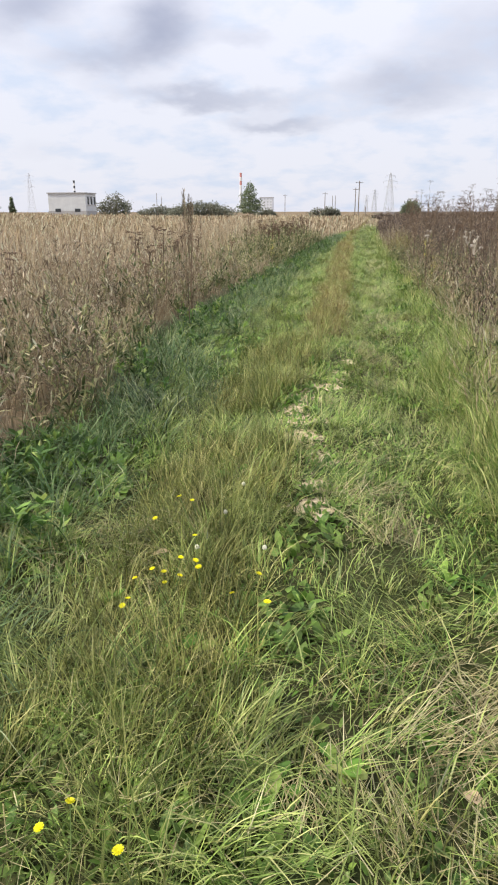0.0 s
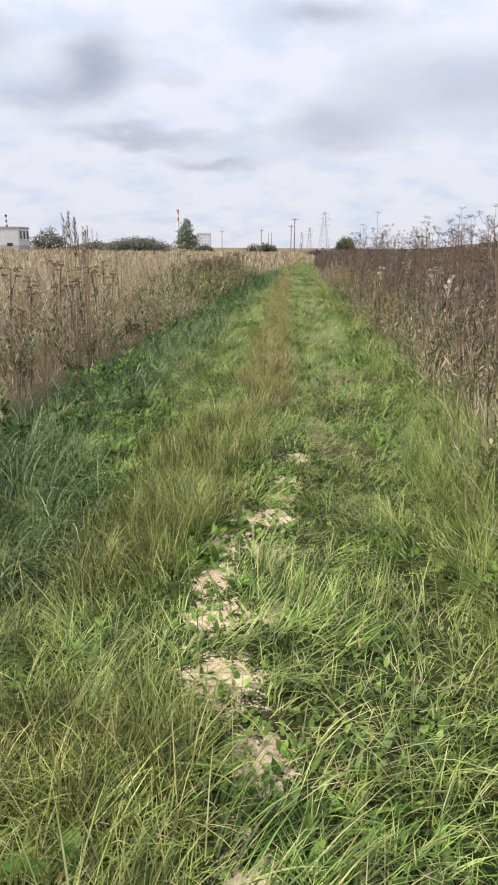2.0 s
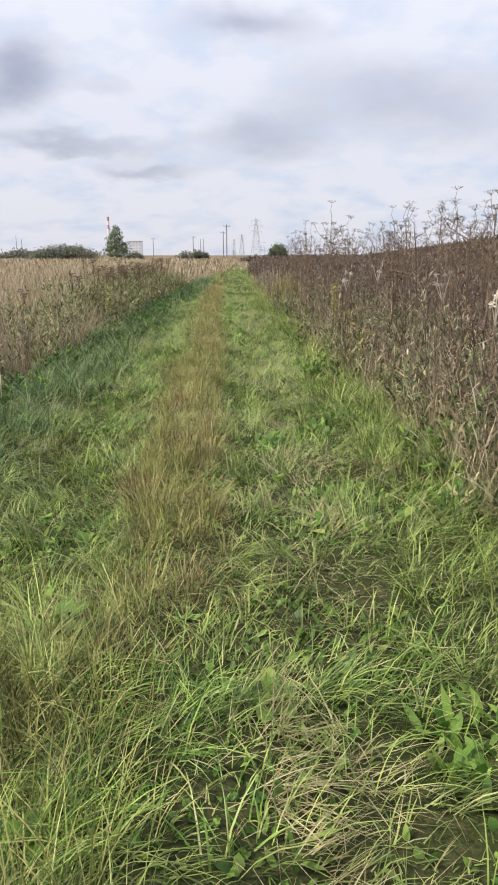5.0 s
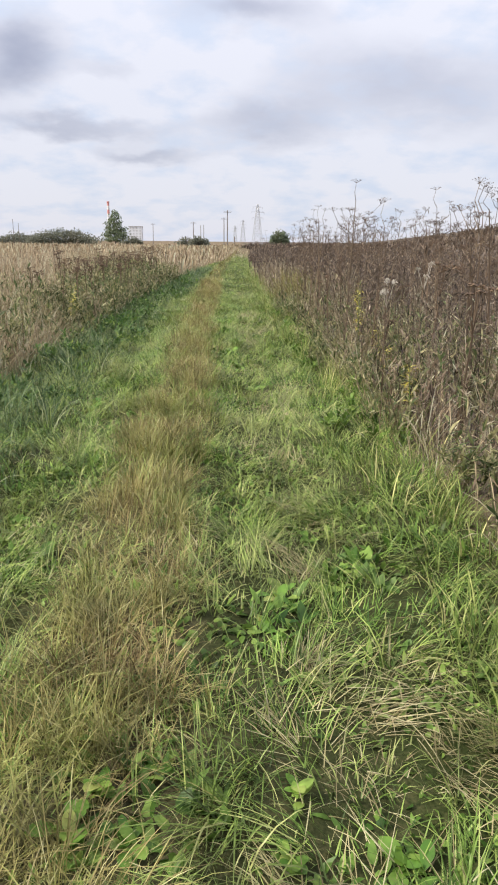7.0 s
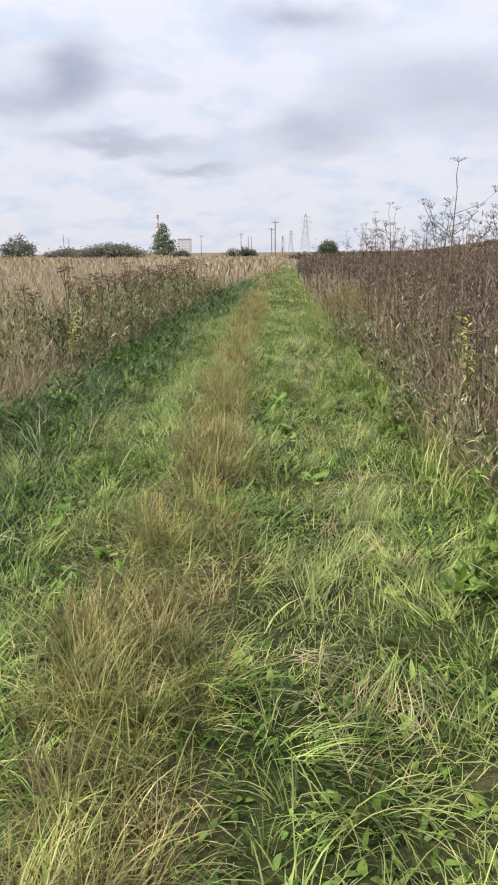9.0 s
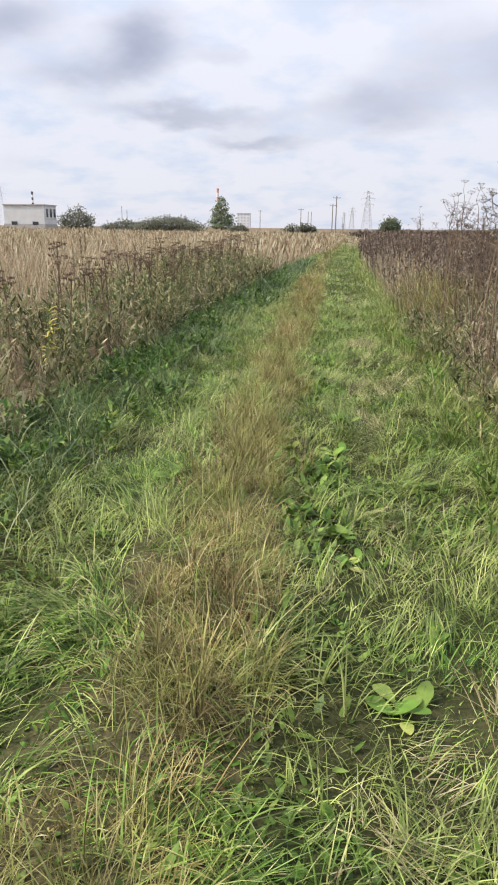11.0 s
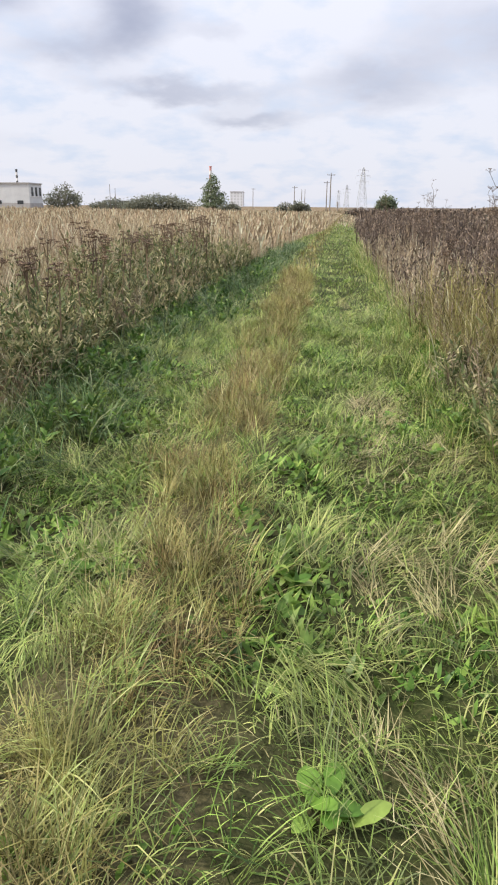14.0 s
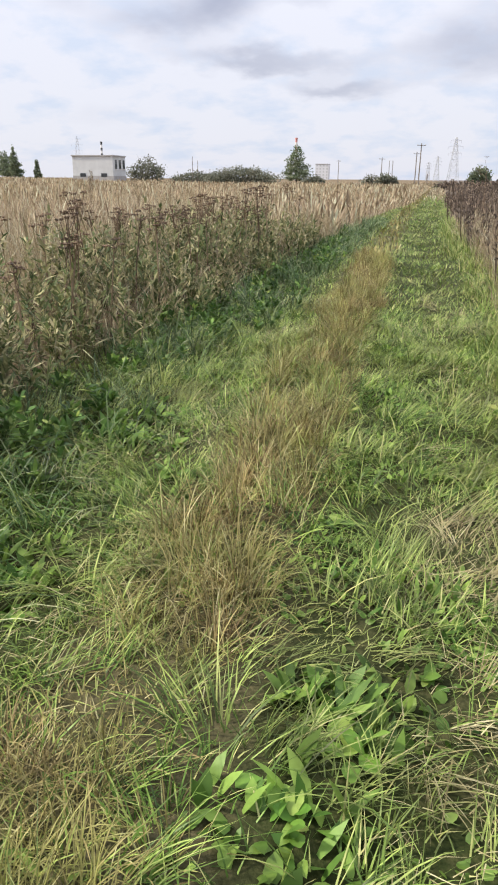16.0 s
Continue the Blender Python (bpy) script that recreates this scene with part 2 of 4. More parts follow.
def ground_material():
    m, t, bsdf, out = material("soil_and_thatch")
    pos = t.nodes.new("ShaderNodeNewGeometry").outputs["Position"]
    n1 = noise_node(t, pos, 0.9, 5.0)
    n2 = noise_node(t, pos, 14.0, 5.0, 0.65)
    n3 = noise_node(t, pos, 90.0, 3.0, 0.6)

    def layer(name):
        a = t.nodes.new("ShaderNodeAttribute")
        a.attribute_name = name
        return a.outputs["Fac"]

    mixed = math_node(t, "ADD", math_node(t, "MULTIPLY", n2.outputs[0], 0.6), math_node(t, "MULTIPLY", n3.outputs[0], 0.4))
    turf = ramp_node(t, mixed, ((0.30, (0.012, 0.016, 0.006)), (0.48, (0.028, 0.038, 0.011)), (0.66, (0.07, 0.07, 0.028))))
    soil = ramp_node(t, mixed, ((0.3, (0.035, 0.027, 0.016)), (0.65, (0.10, 0.08, 0.05))))
    turf = mix_node(t, ramp_node(t, n1.outputs[0], ((0.45, 0.0), (0.62, 0.3))), turf, soil)
    thatch = ramp_node(t, mixed, ((0.30, (0.07, 0.05, 0.03)), (0.5, (0.16, 0.12, 0.075)), (0.7, (0.32, 0.25, 0.16))))
    dark = ramp_node(t, mixed, ((0.30, (0.055, 0.043, 0.036)), (0.6, (0.14, 0.115, 0.095)), (0.8, (0.22, 0.185, 0.15))))
    sand = ramp_node(t, mixed, ((0.32, (0.30, 0.22, 0.13)), (0.5, (0.52, 0.41, 0.27)), (0.7, (0.66, 0.55, 0.40))))
    col = mix_node(t, layer("field"), turf, thatch)
    col = mix_node(t, layer("dark_field"), col, dark)
    edge = math_node(t, "ADD", layer("sand"), math_node(t, "MULTIPLY", math_node(t, "SUBTRACT", mixed, 0.5), 2.4))
    col = mix_node(t, ramp_node(t, edge, ((0.42, 0.0), (0.55, 1.0))), col, sand)
    t.links.new(col, bsdf.inputs["Base Color"])
    bsdf.inputs["Roughness"].default_value = 0.95
    bsdf.inputs["Specular IOR Level"].default_value = 0.1
    bp = t.nodes.new("ShaderNodeBump")
    bp.inputs["Strength"].default_value, bp.inputs["Distance"].default_value = 0.6, 0.02
    t.links.new(mixed, bp.inputs["Height"])
    t.links.new(bp.outputs[0], bsdf.inputs["Normal"])
    return m


SOIL = ground_material()

# ---- lie of the land ----
rng = np.random.default_rng(7)
SANDY = [(-0.36, 5.62, 0.17), (-0.30, 5.85, 0.13), (-0.22, 5.98, 0.15), (-0.09, 6.1, 0.17), (-0.06, 6.4, 0.12), (-0.03, 6.7, 0.15), (0.03, 7.2, 0.13), (-0.40, 5.3, 0.17), (-0.12, 5.55, 0.13),
         (-0.28, 4.5, 0.19), (-0.32, 4.95, 0.18), (-0.12, 4.15, 0.15), (-0.13, 3.72, 0.15), (-0.10, 5.0, 0.12), (-0.14, 3.35, 0.17)]


def smooth(a, b, v):
    s = np.clip((v - a) / (b - a), 0, 1)
    return s * s * (3 - 2 * s)


def wave(x, y, f, seed):
    """Soft unevenness, -1 to 1, of about 1/f metres."""
    r = np.random.default_rng(seed)
    out = 0
    for k in range(5):
        a, p, s = r.uniform(0, 6.28), r.uniform(0, 6.28), f * r.uniform(0.6, 1.7) * 6.28
        out = out + np.sin((x * np.cos(a) + y * np.sin(a)) * s + p)
    return out / 3.2


def bend_of(y):
    """How far the track drifts to the right, far off."""
    return 0.00045 * np.clip(y - 20, 0, 38) ** 2 + 0.036 * np.maximum(y - 58, 0)


def left_edge(y):
    return -2.0 + bend_of(y) + 0.55 * smooth(18, 46, y) + 1.1 * smooth(44, 68, y) - 0.45 * smooth(5, 8, y) * smooth(16, 13.5, y) + 0.12 * wave(y, y * 0, 0.15, 3)


def verge_mid(y):
    """Middle of the long grass between the field's edge and the rut."""
    return left_edge(y) + 0.33 + 0.3 * smooth(6, 9, y) * smooth(16, 13.5, y)


def right_edge(y):
    return 1.42 - 0.33 * smooth(9, 5.5, y) + bend_of(y) + 0.1 * wave(y, y * 0, 0.2, 4)


def land(x, y):
    d = np.hypot(x, np.maximum(np.abs(y) - 40, 0))
    z = 0.012 * wave(x, y, 0.7, 5) + 0.006 * wave(x, y, 2.3, 6)
    near = smooth(60, 40, np.abs(y)) * smooth(8, 4, np.abs(x))
    z = z - near * 0.06 * np.exp(-((x - 0.6) / 0.32) ** 2) - near * 0.06 * np.exp(-((x + 1.05) / 0.3) ** 2) + near * 0.03 * np.exp(-((x + 0.3) / 0.3) ** 2)
    bank = 7.0 * smooth(22, 85, x - 0.04 * y) * smooth(20, 90, y) * smooth(420, 200, y)
    return z + bank + smooth(40, 110, -x) * 0.9 * smooth(100, 180, y)


def sandiness(x, y):
    s = 0 * x
    for sx, sy, r in SANDY:
        s = np.maximum(s, 1.0 - np.hypot(x - sx, (y - sy) * 0.8) / (1.3 * r))
    return np.clip(s, 0, 1)


def mesh_from(name, co, quads=None, tris=None, mat=None, smooth_faces=False):
    me = bpy.data.meshes.new(name)
    co = np.ascontiguousarray(co, dtype=np.float32)
    q = np.zeros((0, 4), np.int32) if quads is None else np.asarray(quads, np.int32)
    r = np.zeros((0, 3), np.int32) if tris is None else np.asarray(tris, np.int32)
    me.vertices.add(len(co))
    me.vertices.foreach_set("co", co.ravel())
    me.loops.add(q.size + r.size)
    me.loops.foreach_set("vertex_index", np.concatenate([q.ravel(), r.ravel()]).astype(np.int32))
    me.polygons.add(len(q) + len(r))
    me.polygons.foreach_set("loop_start", np.concatenate([np.arange(len(q)) * 4, q.size + np.arange(len(r)) * 3]).astype(np.int32))
    if smooth_faces:
        me.polygons.foreach_set("use_smooth", np.ones(len(q) + len(r), bool))
    me.update(calc_edges=True)
    if mat:
        me.materials.append(mat)
    return me


def build_ground():
    far = np.array([3, 3.5, 4.2, 5, 6.5, 8, 10, 13, 17, 22, 28, 36, 46, 60, 80, 105, 140, 190, 260, 380, 600, 1000, 1700, 3000.0])
    xs = np.concatenate([-far[::-1], np.arange(-2.9, 2.95, 0.08), far])
    ys = np.concatenate([-far[::-1] * 0.6 - 1, np.arange(-2.5, 40, 0.11), 40 + (far - 2.5) * 1.2])
    X, Y = np.meshgrid(xs, ys)
    co = np.stack([X, Y, land(X, Y)], -1).reshape(-1, 3)
    i = np.arange(len(ys) - 1)[:, None] * len(xs) + np.arange(len(xs) - 1)[None, :]
    quads = np.stack([i, i + 1, i + 1 + len(xs), i + len(xs)], -1).reshape(-1, 4)
    me = mesh_from("ground", co, quads, None, SOIL, True)
    x, y = co[:, 0], co[:, 1]
    field = np.maximum(smooth(-0.2, 0.4, left_edge(y) - x), smooth(-0.2, 0.3, x - right_edge(y)))
    field = np.maximum(field, 0.3 * smooth(0.1, 0.0, np.abs(x - bend_of(y) + 0.3) - 0.3) * smooth(7, 11, y))
    for key, val in (("field", field), ("dark_field", smooth(0.0, 0.5, x - right_edge(y)) * 0.85), ("sand", sandiness(x, y))):
        at = me.attributes.new(key, "FLOAT", "POINT")
        at.data.foreach_set("value", val.astype(np.float32))
    tagged(new("ground", me), "grassy two-rut farm track through a dry autumn field", "ground", kind="structure")


build_ground()

# ---- grass and weeds that nobody could count ----


def ribbons(base, length, az, lean, bend, width, profile, twist=0.5):
    """Bent blades, vectorised: one strip each, widths along it by profile (last is the tip)."""
    n, segs = len(base), len(profile)
    pos = base.copy()
    side_a = az + np.pi / 2 + rng.uniform(-twist, twist, n)
    side = np.stack([np.cos(side_a), np.sin(side_a), 0 * az], -1)
    co = np.empty((n, 2 * segs + 1, 3), np.float32)
    for s in range(segs):
        co[:, 2 * s] = pos - side * (width * profile[s] * 0.5)[:, None]
        co[:, 2 * s + 1] = pos + side * (width * profile[s] * 0.5)[:, None]
        th = lean + bend * (s + 0.5) / segs
        step = length / segs
        pos = pos + np.stack([np.sin(th) * np.cos(az), np.sin(th) * np.sin(az), np.cos(th)], -1) * step[:, None]
        pos[:, 2] = np.maximum(pos[:, 2], base[:, 2] + 0.012)
    co[:, 2 * segs] = pos
    off = (np.arange(n) * (2 * segs + 1))[:, None]
    quads = [off + np.array([2 * s, 2 * s + 1, 2 * s + 3, 2 * s + 2]) for s in range(segs - 1)]
    quads = np.concatenate(quads) if quads else np.zeros((0, 4), int)
    tris = off + np.array([2 * segs - 2, 2 * segs - 1, 2 * segs])
    return co.reshape(-1, 3), quads, tris


def joined(sets):
    co, q, r, k = [], [], [], 0
    for c, a, b in sets:
        co.append(c)
        q.append(a + k)
        r.append(b + k)
        k += len(c)
    return np.concatenate(co), np.concatenate(q), np.concatenate(r)


def stuff(name, sets, mat, label, category):
    return tagged(new(name, mesh_from(name, *joined(sets), mat)), label, category, kind="stuff")


def scatter(n, x0, x1, y0, y1, keep=None, far_thin=0.0):
    """Random places on the land; far_thin makes them sparser with the distance."""
    y = y0 + (y1 - y0) * rng.random(n) ** (1 + far_thin)
    x = rng.uniform(x0, x1, n)
    if keep is not None:
        k = rng.random(n) < keep(x, y)
        x, y = x[k], y[k]
    return np.stack([x, y, land(x, y) - 0.005], -1)


def U(n, a, b):
    return rng.uniform(a, b, n)


def grown(p, h0, h1, width, lean, bend, profile=(1, 0.85, 0.5), comb=0.8, far_wide=0.03, tall=None):
    n = len(p)
    x, y = p[:, 0], p[:, 1]
    size = np.clip(0.75 + 0.45 * wave(x, y, 0.8, 21) + 0.2 * wave(x, y, 2.5, 22), 0.35, 1.5)
    if tall is not None:
        size = size * tall(x, y)
    az = 3.1 * wave(x, y, 0.45, 23) + rng.normal(0, comb, n)
    far = 1 + far_wide * np.maximum(y - 20, 0)
    return ribbons(p, U(n, h0, h1) * size, az, U(n, *lean), U(n, *bend), U(n, *width) * far, profile)


def on_ridge(x, y):
    return smooth(0.12, -0.06, np.abs(x - bend_of(y) + 0.28 + 0.08 * wave(y, y * 0, 0.3, 31)) - 0.21 + 0.10 * wave(x, y, 0.9, 32)) * smooth(7.5, 10.5, y)


def near_cut(x, y):
    """Where the mown turf grows: thin on the sand and on the ridge."""
    return np.clip((1 - 0.7 * smooth(0.25, 0.7, sandiness(x, y))) * (1 - 0.5 * on_ridge(x, y)) * (1 - 0.8 * leafy(x, y)), 0, 1)


def tufts(p, per, spread, h0, h1, width, lean, bend, profile=(1, 0.9, 0.75, 0.45), far_wide=0.03, tall=None):
    """Clumps of blades that lean outwards from the middle of each clump."""
    n = len(p) * per
    size = np.repeat(U(len(p), 0.65, 1.3), per)
    sp = np.repeat(U(len(p), 0.6, 1.4), per) * spread
    off = rng.normal(0, 1, (n, 2)) * sp[:, None]
    b = np.repeat(p, per, 0)
    if tall is not None:
        size = size * tall(b[:, 0], b[:, 1])
    b[:, :2] += off
    b[:, 2] = land(b[:, 0], b[:, 1]) - 0.005
    tilt = np.repeat(U(len(p), 0, 6.28), per)
    az = np.arctan2(off[:, 1] + 0.6 * sp * np.sin(tilt), off[:, 0] + 0.6 * sp * np.cos(tilt)) + rng.normal(0, 0.5, n)
    out = np.clip(np.hypot(off[:, 0], off[:, 1]) / (sp * 2), 0.15, 1)
    far = 1 + far_wide * np.maximum(b[:, 1] - 20, 0)
    return ribbons(b, U(n, h0, h1) * size, az, U(n, *lean) * out, U(n, *bend), U(n, *width) * far, profile)


def hanks(p, per, spread, h0, h1, width, lean, bend, profile=(1, 1, 0.8, 0.45)):
    """Mown or flattened clumps: all blades of one clump fall the same way."""
    n = len(p) * per
    size = np.repeat(U(len(p), 0.6, 1.3), per)
    b = np.repeat(p, per, 0)
    b[:, :2] += rng.normal(0, spread, (n, 2))
    b[:, 2] = land(b[:, 0], b[:, 1]) - 0.005 + np.abs(rng.normal(0, 0.015, n))
    az = np.repeat(3.1 * wave(p[:, 0], p[:, 1], 0.45, 23) + rng.normal(0, 0.9, len(p)), per) + rng.normal(0, 0.33, n)
    return ribbons(b, U(n, h0, h1) * size, az, U(n, *lean), U(n, *bend), U(n, *width), profile, 0.9)


def inward(d0, d1, low):
    """Growth that rises from the mown edge into the field."""
    def f(x, y):
        d = np.maximum(left_edge(y) - x, x - right_edge(y))
        return low + (1 - low) * smooth(d0, d1, d)
    return f


LEAFY = ((-0.18, 2.3, 0.26), (-0.15, 2.9, 0.24), (0.5, 2.75, 0.2), (-1.5, 3.6, 0.4), (-1.6, 4.1, 0.35), (-0.5, 5.5, 0.25), (-0.3, 6.95, 0.25), (-0.25, 5.8, 0.2), (-1.35, 8.4, 0.45),
         (-1.35, 7.6, 0.4), (0.82, 7.7, 0.25), (0.78, 11.6, 0.25), (0.27, 11.1, 0.25), (-0.1, 10.2, 0.25), (-0.05, 10.8, 0.2), (0.2, 16.9, 0.3), (0.2, 17.8, 0.3), (0.1, 20.6, 0.25), (0.3, 20.2, 0.22), (0.15, 21.3, 0.3),
         (0.3, 21.9, 0.25), (-1.1, 20.5, 0.35), (-1.1, 22.3, 0.35), (-1.2, 24.0, 0.4))


def leafy(x, y):
    """Where broad-leaved herbs crowd out the grass."""
    k = 0 * x
    for hx, hy, hr in LEAFY:
        k = np.maximum(k, smooth(hr, hr * 0.5, np.hypot(x - hx, (y - hy) * 0.8) + 0.08 * wave(x, y, 1.8, 50)))
    return k


HEAPS = ((0.6, 1.6, 0.75), (0.15, 3.2, 0.4), (0.72, 10.5, 0.5), (0.5, 9.8, 0.4), (0.85, 21.8, 0.6), (0.75, 22.8, 0.45), (0.75, 20.4, 0.45), (0.25, 7.6, 0.4), (-1.0, 3.0, 0.4), (0.5, 13.3, 0.35))


def heaped(x, y):
    """Where dry mown grass lies thick."""
    k = 0 * x
    for hx, hy, hr in HEAPS:
        k = np.maximum(k, smooth(hr, hr * 0.4, np.hypot(x - hx, (y - hy) * 0.7) + 0.1 * wave(x, y, 1.5, 48)))
    return k


def meadow():
    ruts = lambda x, y: near_cut(x, y) * (x > left_edge(y) - 0.2) * (x < right_edge(y) + 0.2)
    p = scatter(150000, -2.3, 1.6, 0.6, 27, lambda x, y: ruts(x, y) * (1 - 0.45 * heaped(x, y)), 0.0)
    q = scatter(56000, -2.1, 1.7, 26, 95, None, 0.9)
    q[:, 0] += bend_of(q[:, 1])
    q = q[rng.random(len(q)) < ruts(q[:, 0], q[:, 1]) * (1 - 0.85 * smooth(58, 105, q[:, 1]))]
    q[:, 2] = land(q[:, 0], q[:, 1]) - 0.005
    dry = scatter(9000, -1.5, 7.0, 50, 150, lambda x, y: ruts(x, y) * smooth(58, 105, y))
    t = scatter(2300, -2.1, 1.6, 0.6, 28, ruts, 0.0)
    stuff("track_grass", [grown(p, 0.06, 0.17, (0.003, 0.006), (0.2, 1.1), (0.2, 1.2), (1, 0.75), 1.1),
                          tufts(t, 16, 0.035, 0.08, 0.19, (0.003, 0.006), (0.5, 1.5), (0.4, 1.5), (1, 0.9, 0.6)),
                          grown(q, 0.08, 0.16, (0.006, 0.012), (0.3, 1.1), (0.2, 1.0), (1, 0.7), 1.3)],
          MOWN, "short matted green grass growing in the track's ruts", "grass")
    t = scatter(950, -1.9, 1.65, 0.6, 28, ruts, 0.0)
    k = scatter(2700, -1.7, 1.55, 0.6, 28, lambda x, y: ruts(x, y) * smooth(-1.2, 0.4, wave(x, y, 0.7, 45)) * (1 - heaped(x, y)), 0.0)
    stuff("flattened_grass", [hanks(k, 26, 0.035, 0.10, 0.30, (0.0025, 0.0058), (0.4, 1.2), (0.5, 1.1))],
          MOWN, "hanks of green grass combed flat on the track", "grass")
    k = scatter(1500, -1.6, 1.5, 0.6, 30, lambda x, y: ruts(x, y) * np.maximum(heaped(x, y), 0.7 * smooth(0.45, 0.1, np.abs(x - 0.65)) * smooth(9, 12, y) * smooth(-0.4, 0.6, wave(x, y, 0.5, 49))), 0.0)
    stuff("flattened_straw", [hanks(k, 24, 0.04, 0.12, 0.32, (0.0022, 0.0048), (0.8, 1.35), (0.2, 0.6))],
          DRY_CUT, "pale hanks of dry grass lying flat along the rut", "grass")
    stuff("long_track_grass", [tufts(t, 14, 0.05, 0.15, 0.32, (0.003, 0.0065), (0.4, 1.4), (0.8, 1.9), (1, 0.95, 0.75, 0.45))],
          MOWN, "longer green blades flopped over on the track", "grass")
    straw = lambda x, y: ruts(x, y) * np.maximum(heaped(x, y), 0.6 * smooth(0.1, 0.9, wave(x, y, 0.45, 41) + 0.2))
    p = scatter(60000, -1.7, 1.6, 0.6, 28, straw, 0.0)
    p[:, 2] += U(len(p), 0.01, 0.085)
    stuff("cut_straw", [grown(p, 0.06, 0.22, (0.0016, 0.004), (0.9, 1.5), (0.0, 0.5), (1, 0.8), 1.4)],
          DRY_CUT, "dry yellow cut straw lying on the track", "grass")
    herbs = lambda x, y: np.clip(near_cut(x, y) + 0.7 * (sandiness(x, y) > 0.1), 0, 1) * smooth(-0.5, 0.6, wave(x, y, 0.5, 42) + 0.6 * (sandiness(x, y) > 0.05)) * (x < right_edge(y)) * (x > left_edge(y) - 0.4)
    p = scatter(84000, -2.3, 1.5, 0.6, 27, herbs, 0.0)
    stuff("low_herbs", [grown(p, 0.035, 0.10, (0.012, 0.030), (0.3, 1.2), (0.1, 0.7), (0.35, 1.0, 0.75), 3.0)],
          HERB, "low broad-leaved herbs among the track grass", "herbs")
    p = scatter(60000, -2.0, 1.2, 0.8, 26, lambda x, y: leafy(x, y))
    stuff("crowded_herbs", [grown(p, 0.05, 0.13, (0.018, 0.048), (0.2, 1.1), (0.2, 0.8), (0.4, 1.0, 0.8), 3.0)],
          HERB, "crowded broad green leaves in patches on the track", "herbs")
    # the dry strip between the ruts
    t = scatter(2500, -0.8, 0.2, 7.5, 34, lambda x, y: on_ridge(x, y) * smooth(-1.3, 0.3, wave(x, y, 0.7, 47)), 0.2)
    q = scatter(14000, -0.85, 5, 32, 150, on_ridge, 0.6)
    stuff("ridge_grass", [tufts(t, 40, 0.045, 0.08, 0.27, (0.002, 0.0043), (0.0, 1.2), (0.2, 1.7), (1, 0.9, 0.75, 0.8)),
                          grown(q, 0.12, 0.28, (0.012, 0.02), (0.0, 0.5), (0.1, 0.9), (1, 0.9, 0.8), 1.2)],
          RIDGE, "dry yellow-brown grass on the strip between the ruts", "grass")
    p = scatter(44000, -0.8, 0.2, 7.5, 34, on_ridge, 0.2)
    stuff("ridge_thatch", [grown(p, 0.07, 0.2, (0.003, 0.006), (0.5, 1.4), (0.0, 0.8), (1, 0.8), 2.0)], RIDGE, "matted dead grass under the dry strip", "grass")
    strip = lambda x, y: smooth(0.2, -0.1, np.abs(x + 0.68) - 0.33) * smooth(9.5, 7.0, y) * smooth(-1.3, 0.2, wave(x, y, 0.5, 43)) * (sandiness(x, y) < 0.15)
    t = scatter(2300, -1.3, 0.1, 0.4, 9.5, strip)
    t2 = scatter(420, -0.9, 1.1, 0.4, 4.0, lambda x, y: smooth(-0.1, 0.6, wave(x, y, 0.6, 44)) * near_cut(x, y))
    stuff("strip_grass", [tufts(t, 22, 0.045, 0.11, 0.29, (0.0025, 0.005), (0.0, 1.0), (0.3, 1.6)),
                          tufts(t2, 18, 0.05, 0.10, 0.24, (0.0025, 0.005), (0.2, 1.2), (0.3, 1.4))],
          HALF_DRY, "tufts of half-dry grass between the ruts", "grass")
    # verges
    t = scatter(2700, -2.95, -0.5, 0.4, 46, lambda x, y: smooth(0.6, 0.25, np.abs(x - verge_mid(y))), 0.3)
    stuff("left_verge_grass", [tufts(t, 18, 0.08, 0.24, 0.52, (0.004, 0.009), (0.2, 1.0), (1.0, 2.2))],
          SHADED_SKIRT, "long drooping blue-green grass at the field's edge, coloured darker for its shade", "grass")
    t = scatter(1900, 0.8, 2.6, 0.4, 46, lambda x, y: smooth(0.45, 0.1, np.abs(x - right_edge(y) + 0.05)), 0.3)
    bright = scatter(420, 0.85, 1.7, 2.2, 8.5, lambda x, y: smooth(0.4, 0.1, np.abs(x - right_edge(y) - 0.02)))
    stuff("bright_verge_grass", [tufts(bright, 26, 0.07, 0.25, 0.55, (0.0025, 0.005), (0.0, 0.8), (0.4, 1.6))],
          SUNLIT_VERGE_YELLOW, "tall pale yellow-green grass tufts beside the track", "grass")
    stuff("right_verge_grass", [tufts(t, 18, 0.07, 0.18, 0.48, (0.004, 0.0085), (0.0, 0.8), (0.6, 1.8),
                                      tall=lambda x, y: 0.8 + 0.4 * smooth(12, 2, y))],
          SUNLIT_VERGE_YELLOW, "fresh yellow-green grass along the weedy edge", "grass")
    # the fields
    stem = (0.8, 0.65, 0.55, 1.5)
    plume = (0.7, 0.6, 0.55, 2.4)
    lf = lambda x, y: (x < left_edge(y) - 0.1) * (0.5 + 0.5 * smooth(10, 15, y)) * (1 - 0.45 * smooth(19, 21, y) * smooth(33, 28, y) * smooth(1.3, 0.7, left_edge(y) - x))
    rise = inward(0.0, 1.6, 0.5)
    p = scatter(1900, -6.5, -1.2, 1.5, 40, lf, 0.25)
    p1 = scatter(16000, -7.5, -1.2, 1.5, 42, lf, 0.25)
    q = scatter(25000, -40, -4, 5, 95, lambda x, y: (x < left_edge(y) - 2) * smooth(60, 40, -x - y * 0.5), 0.4)
    g = scatter(19000, -170, 6.0, 60, 215, lambda x, y: (x < left_edge(y) - 0.2) * 1.0)
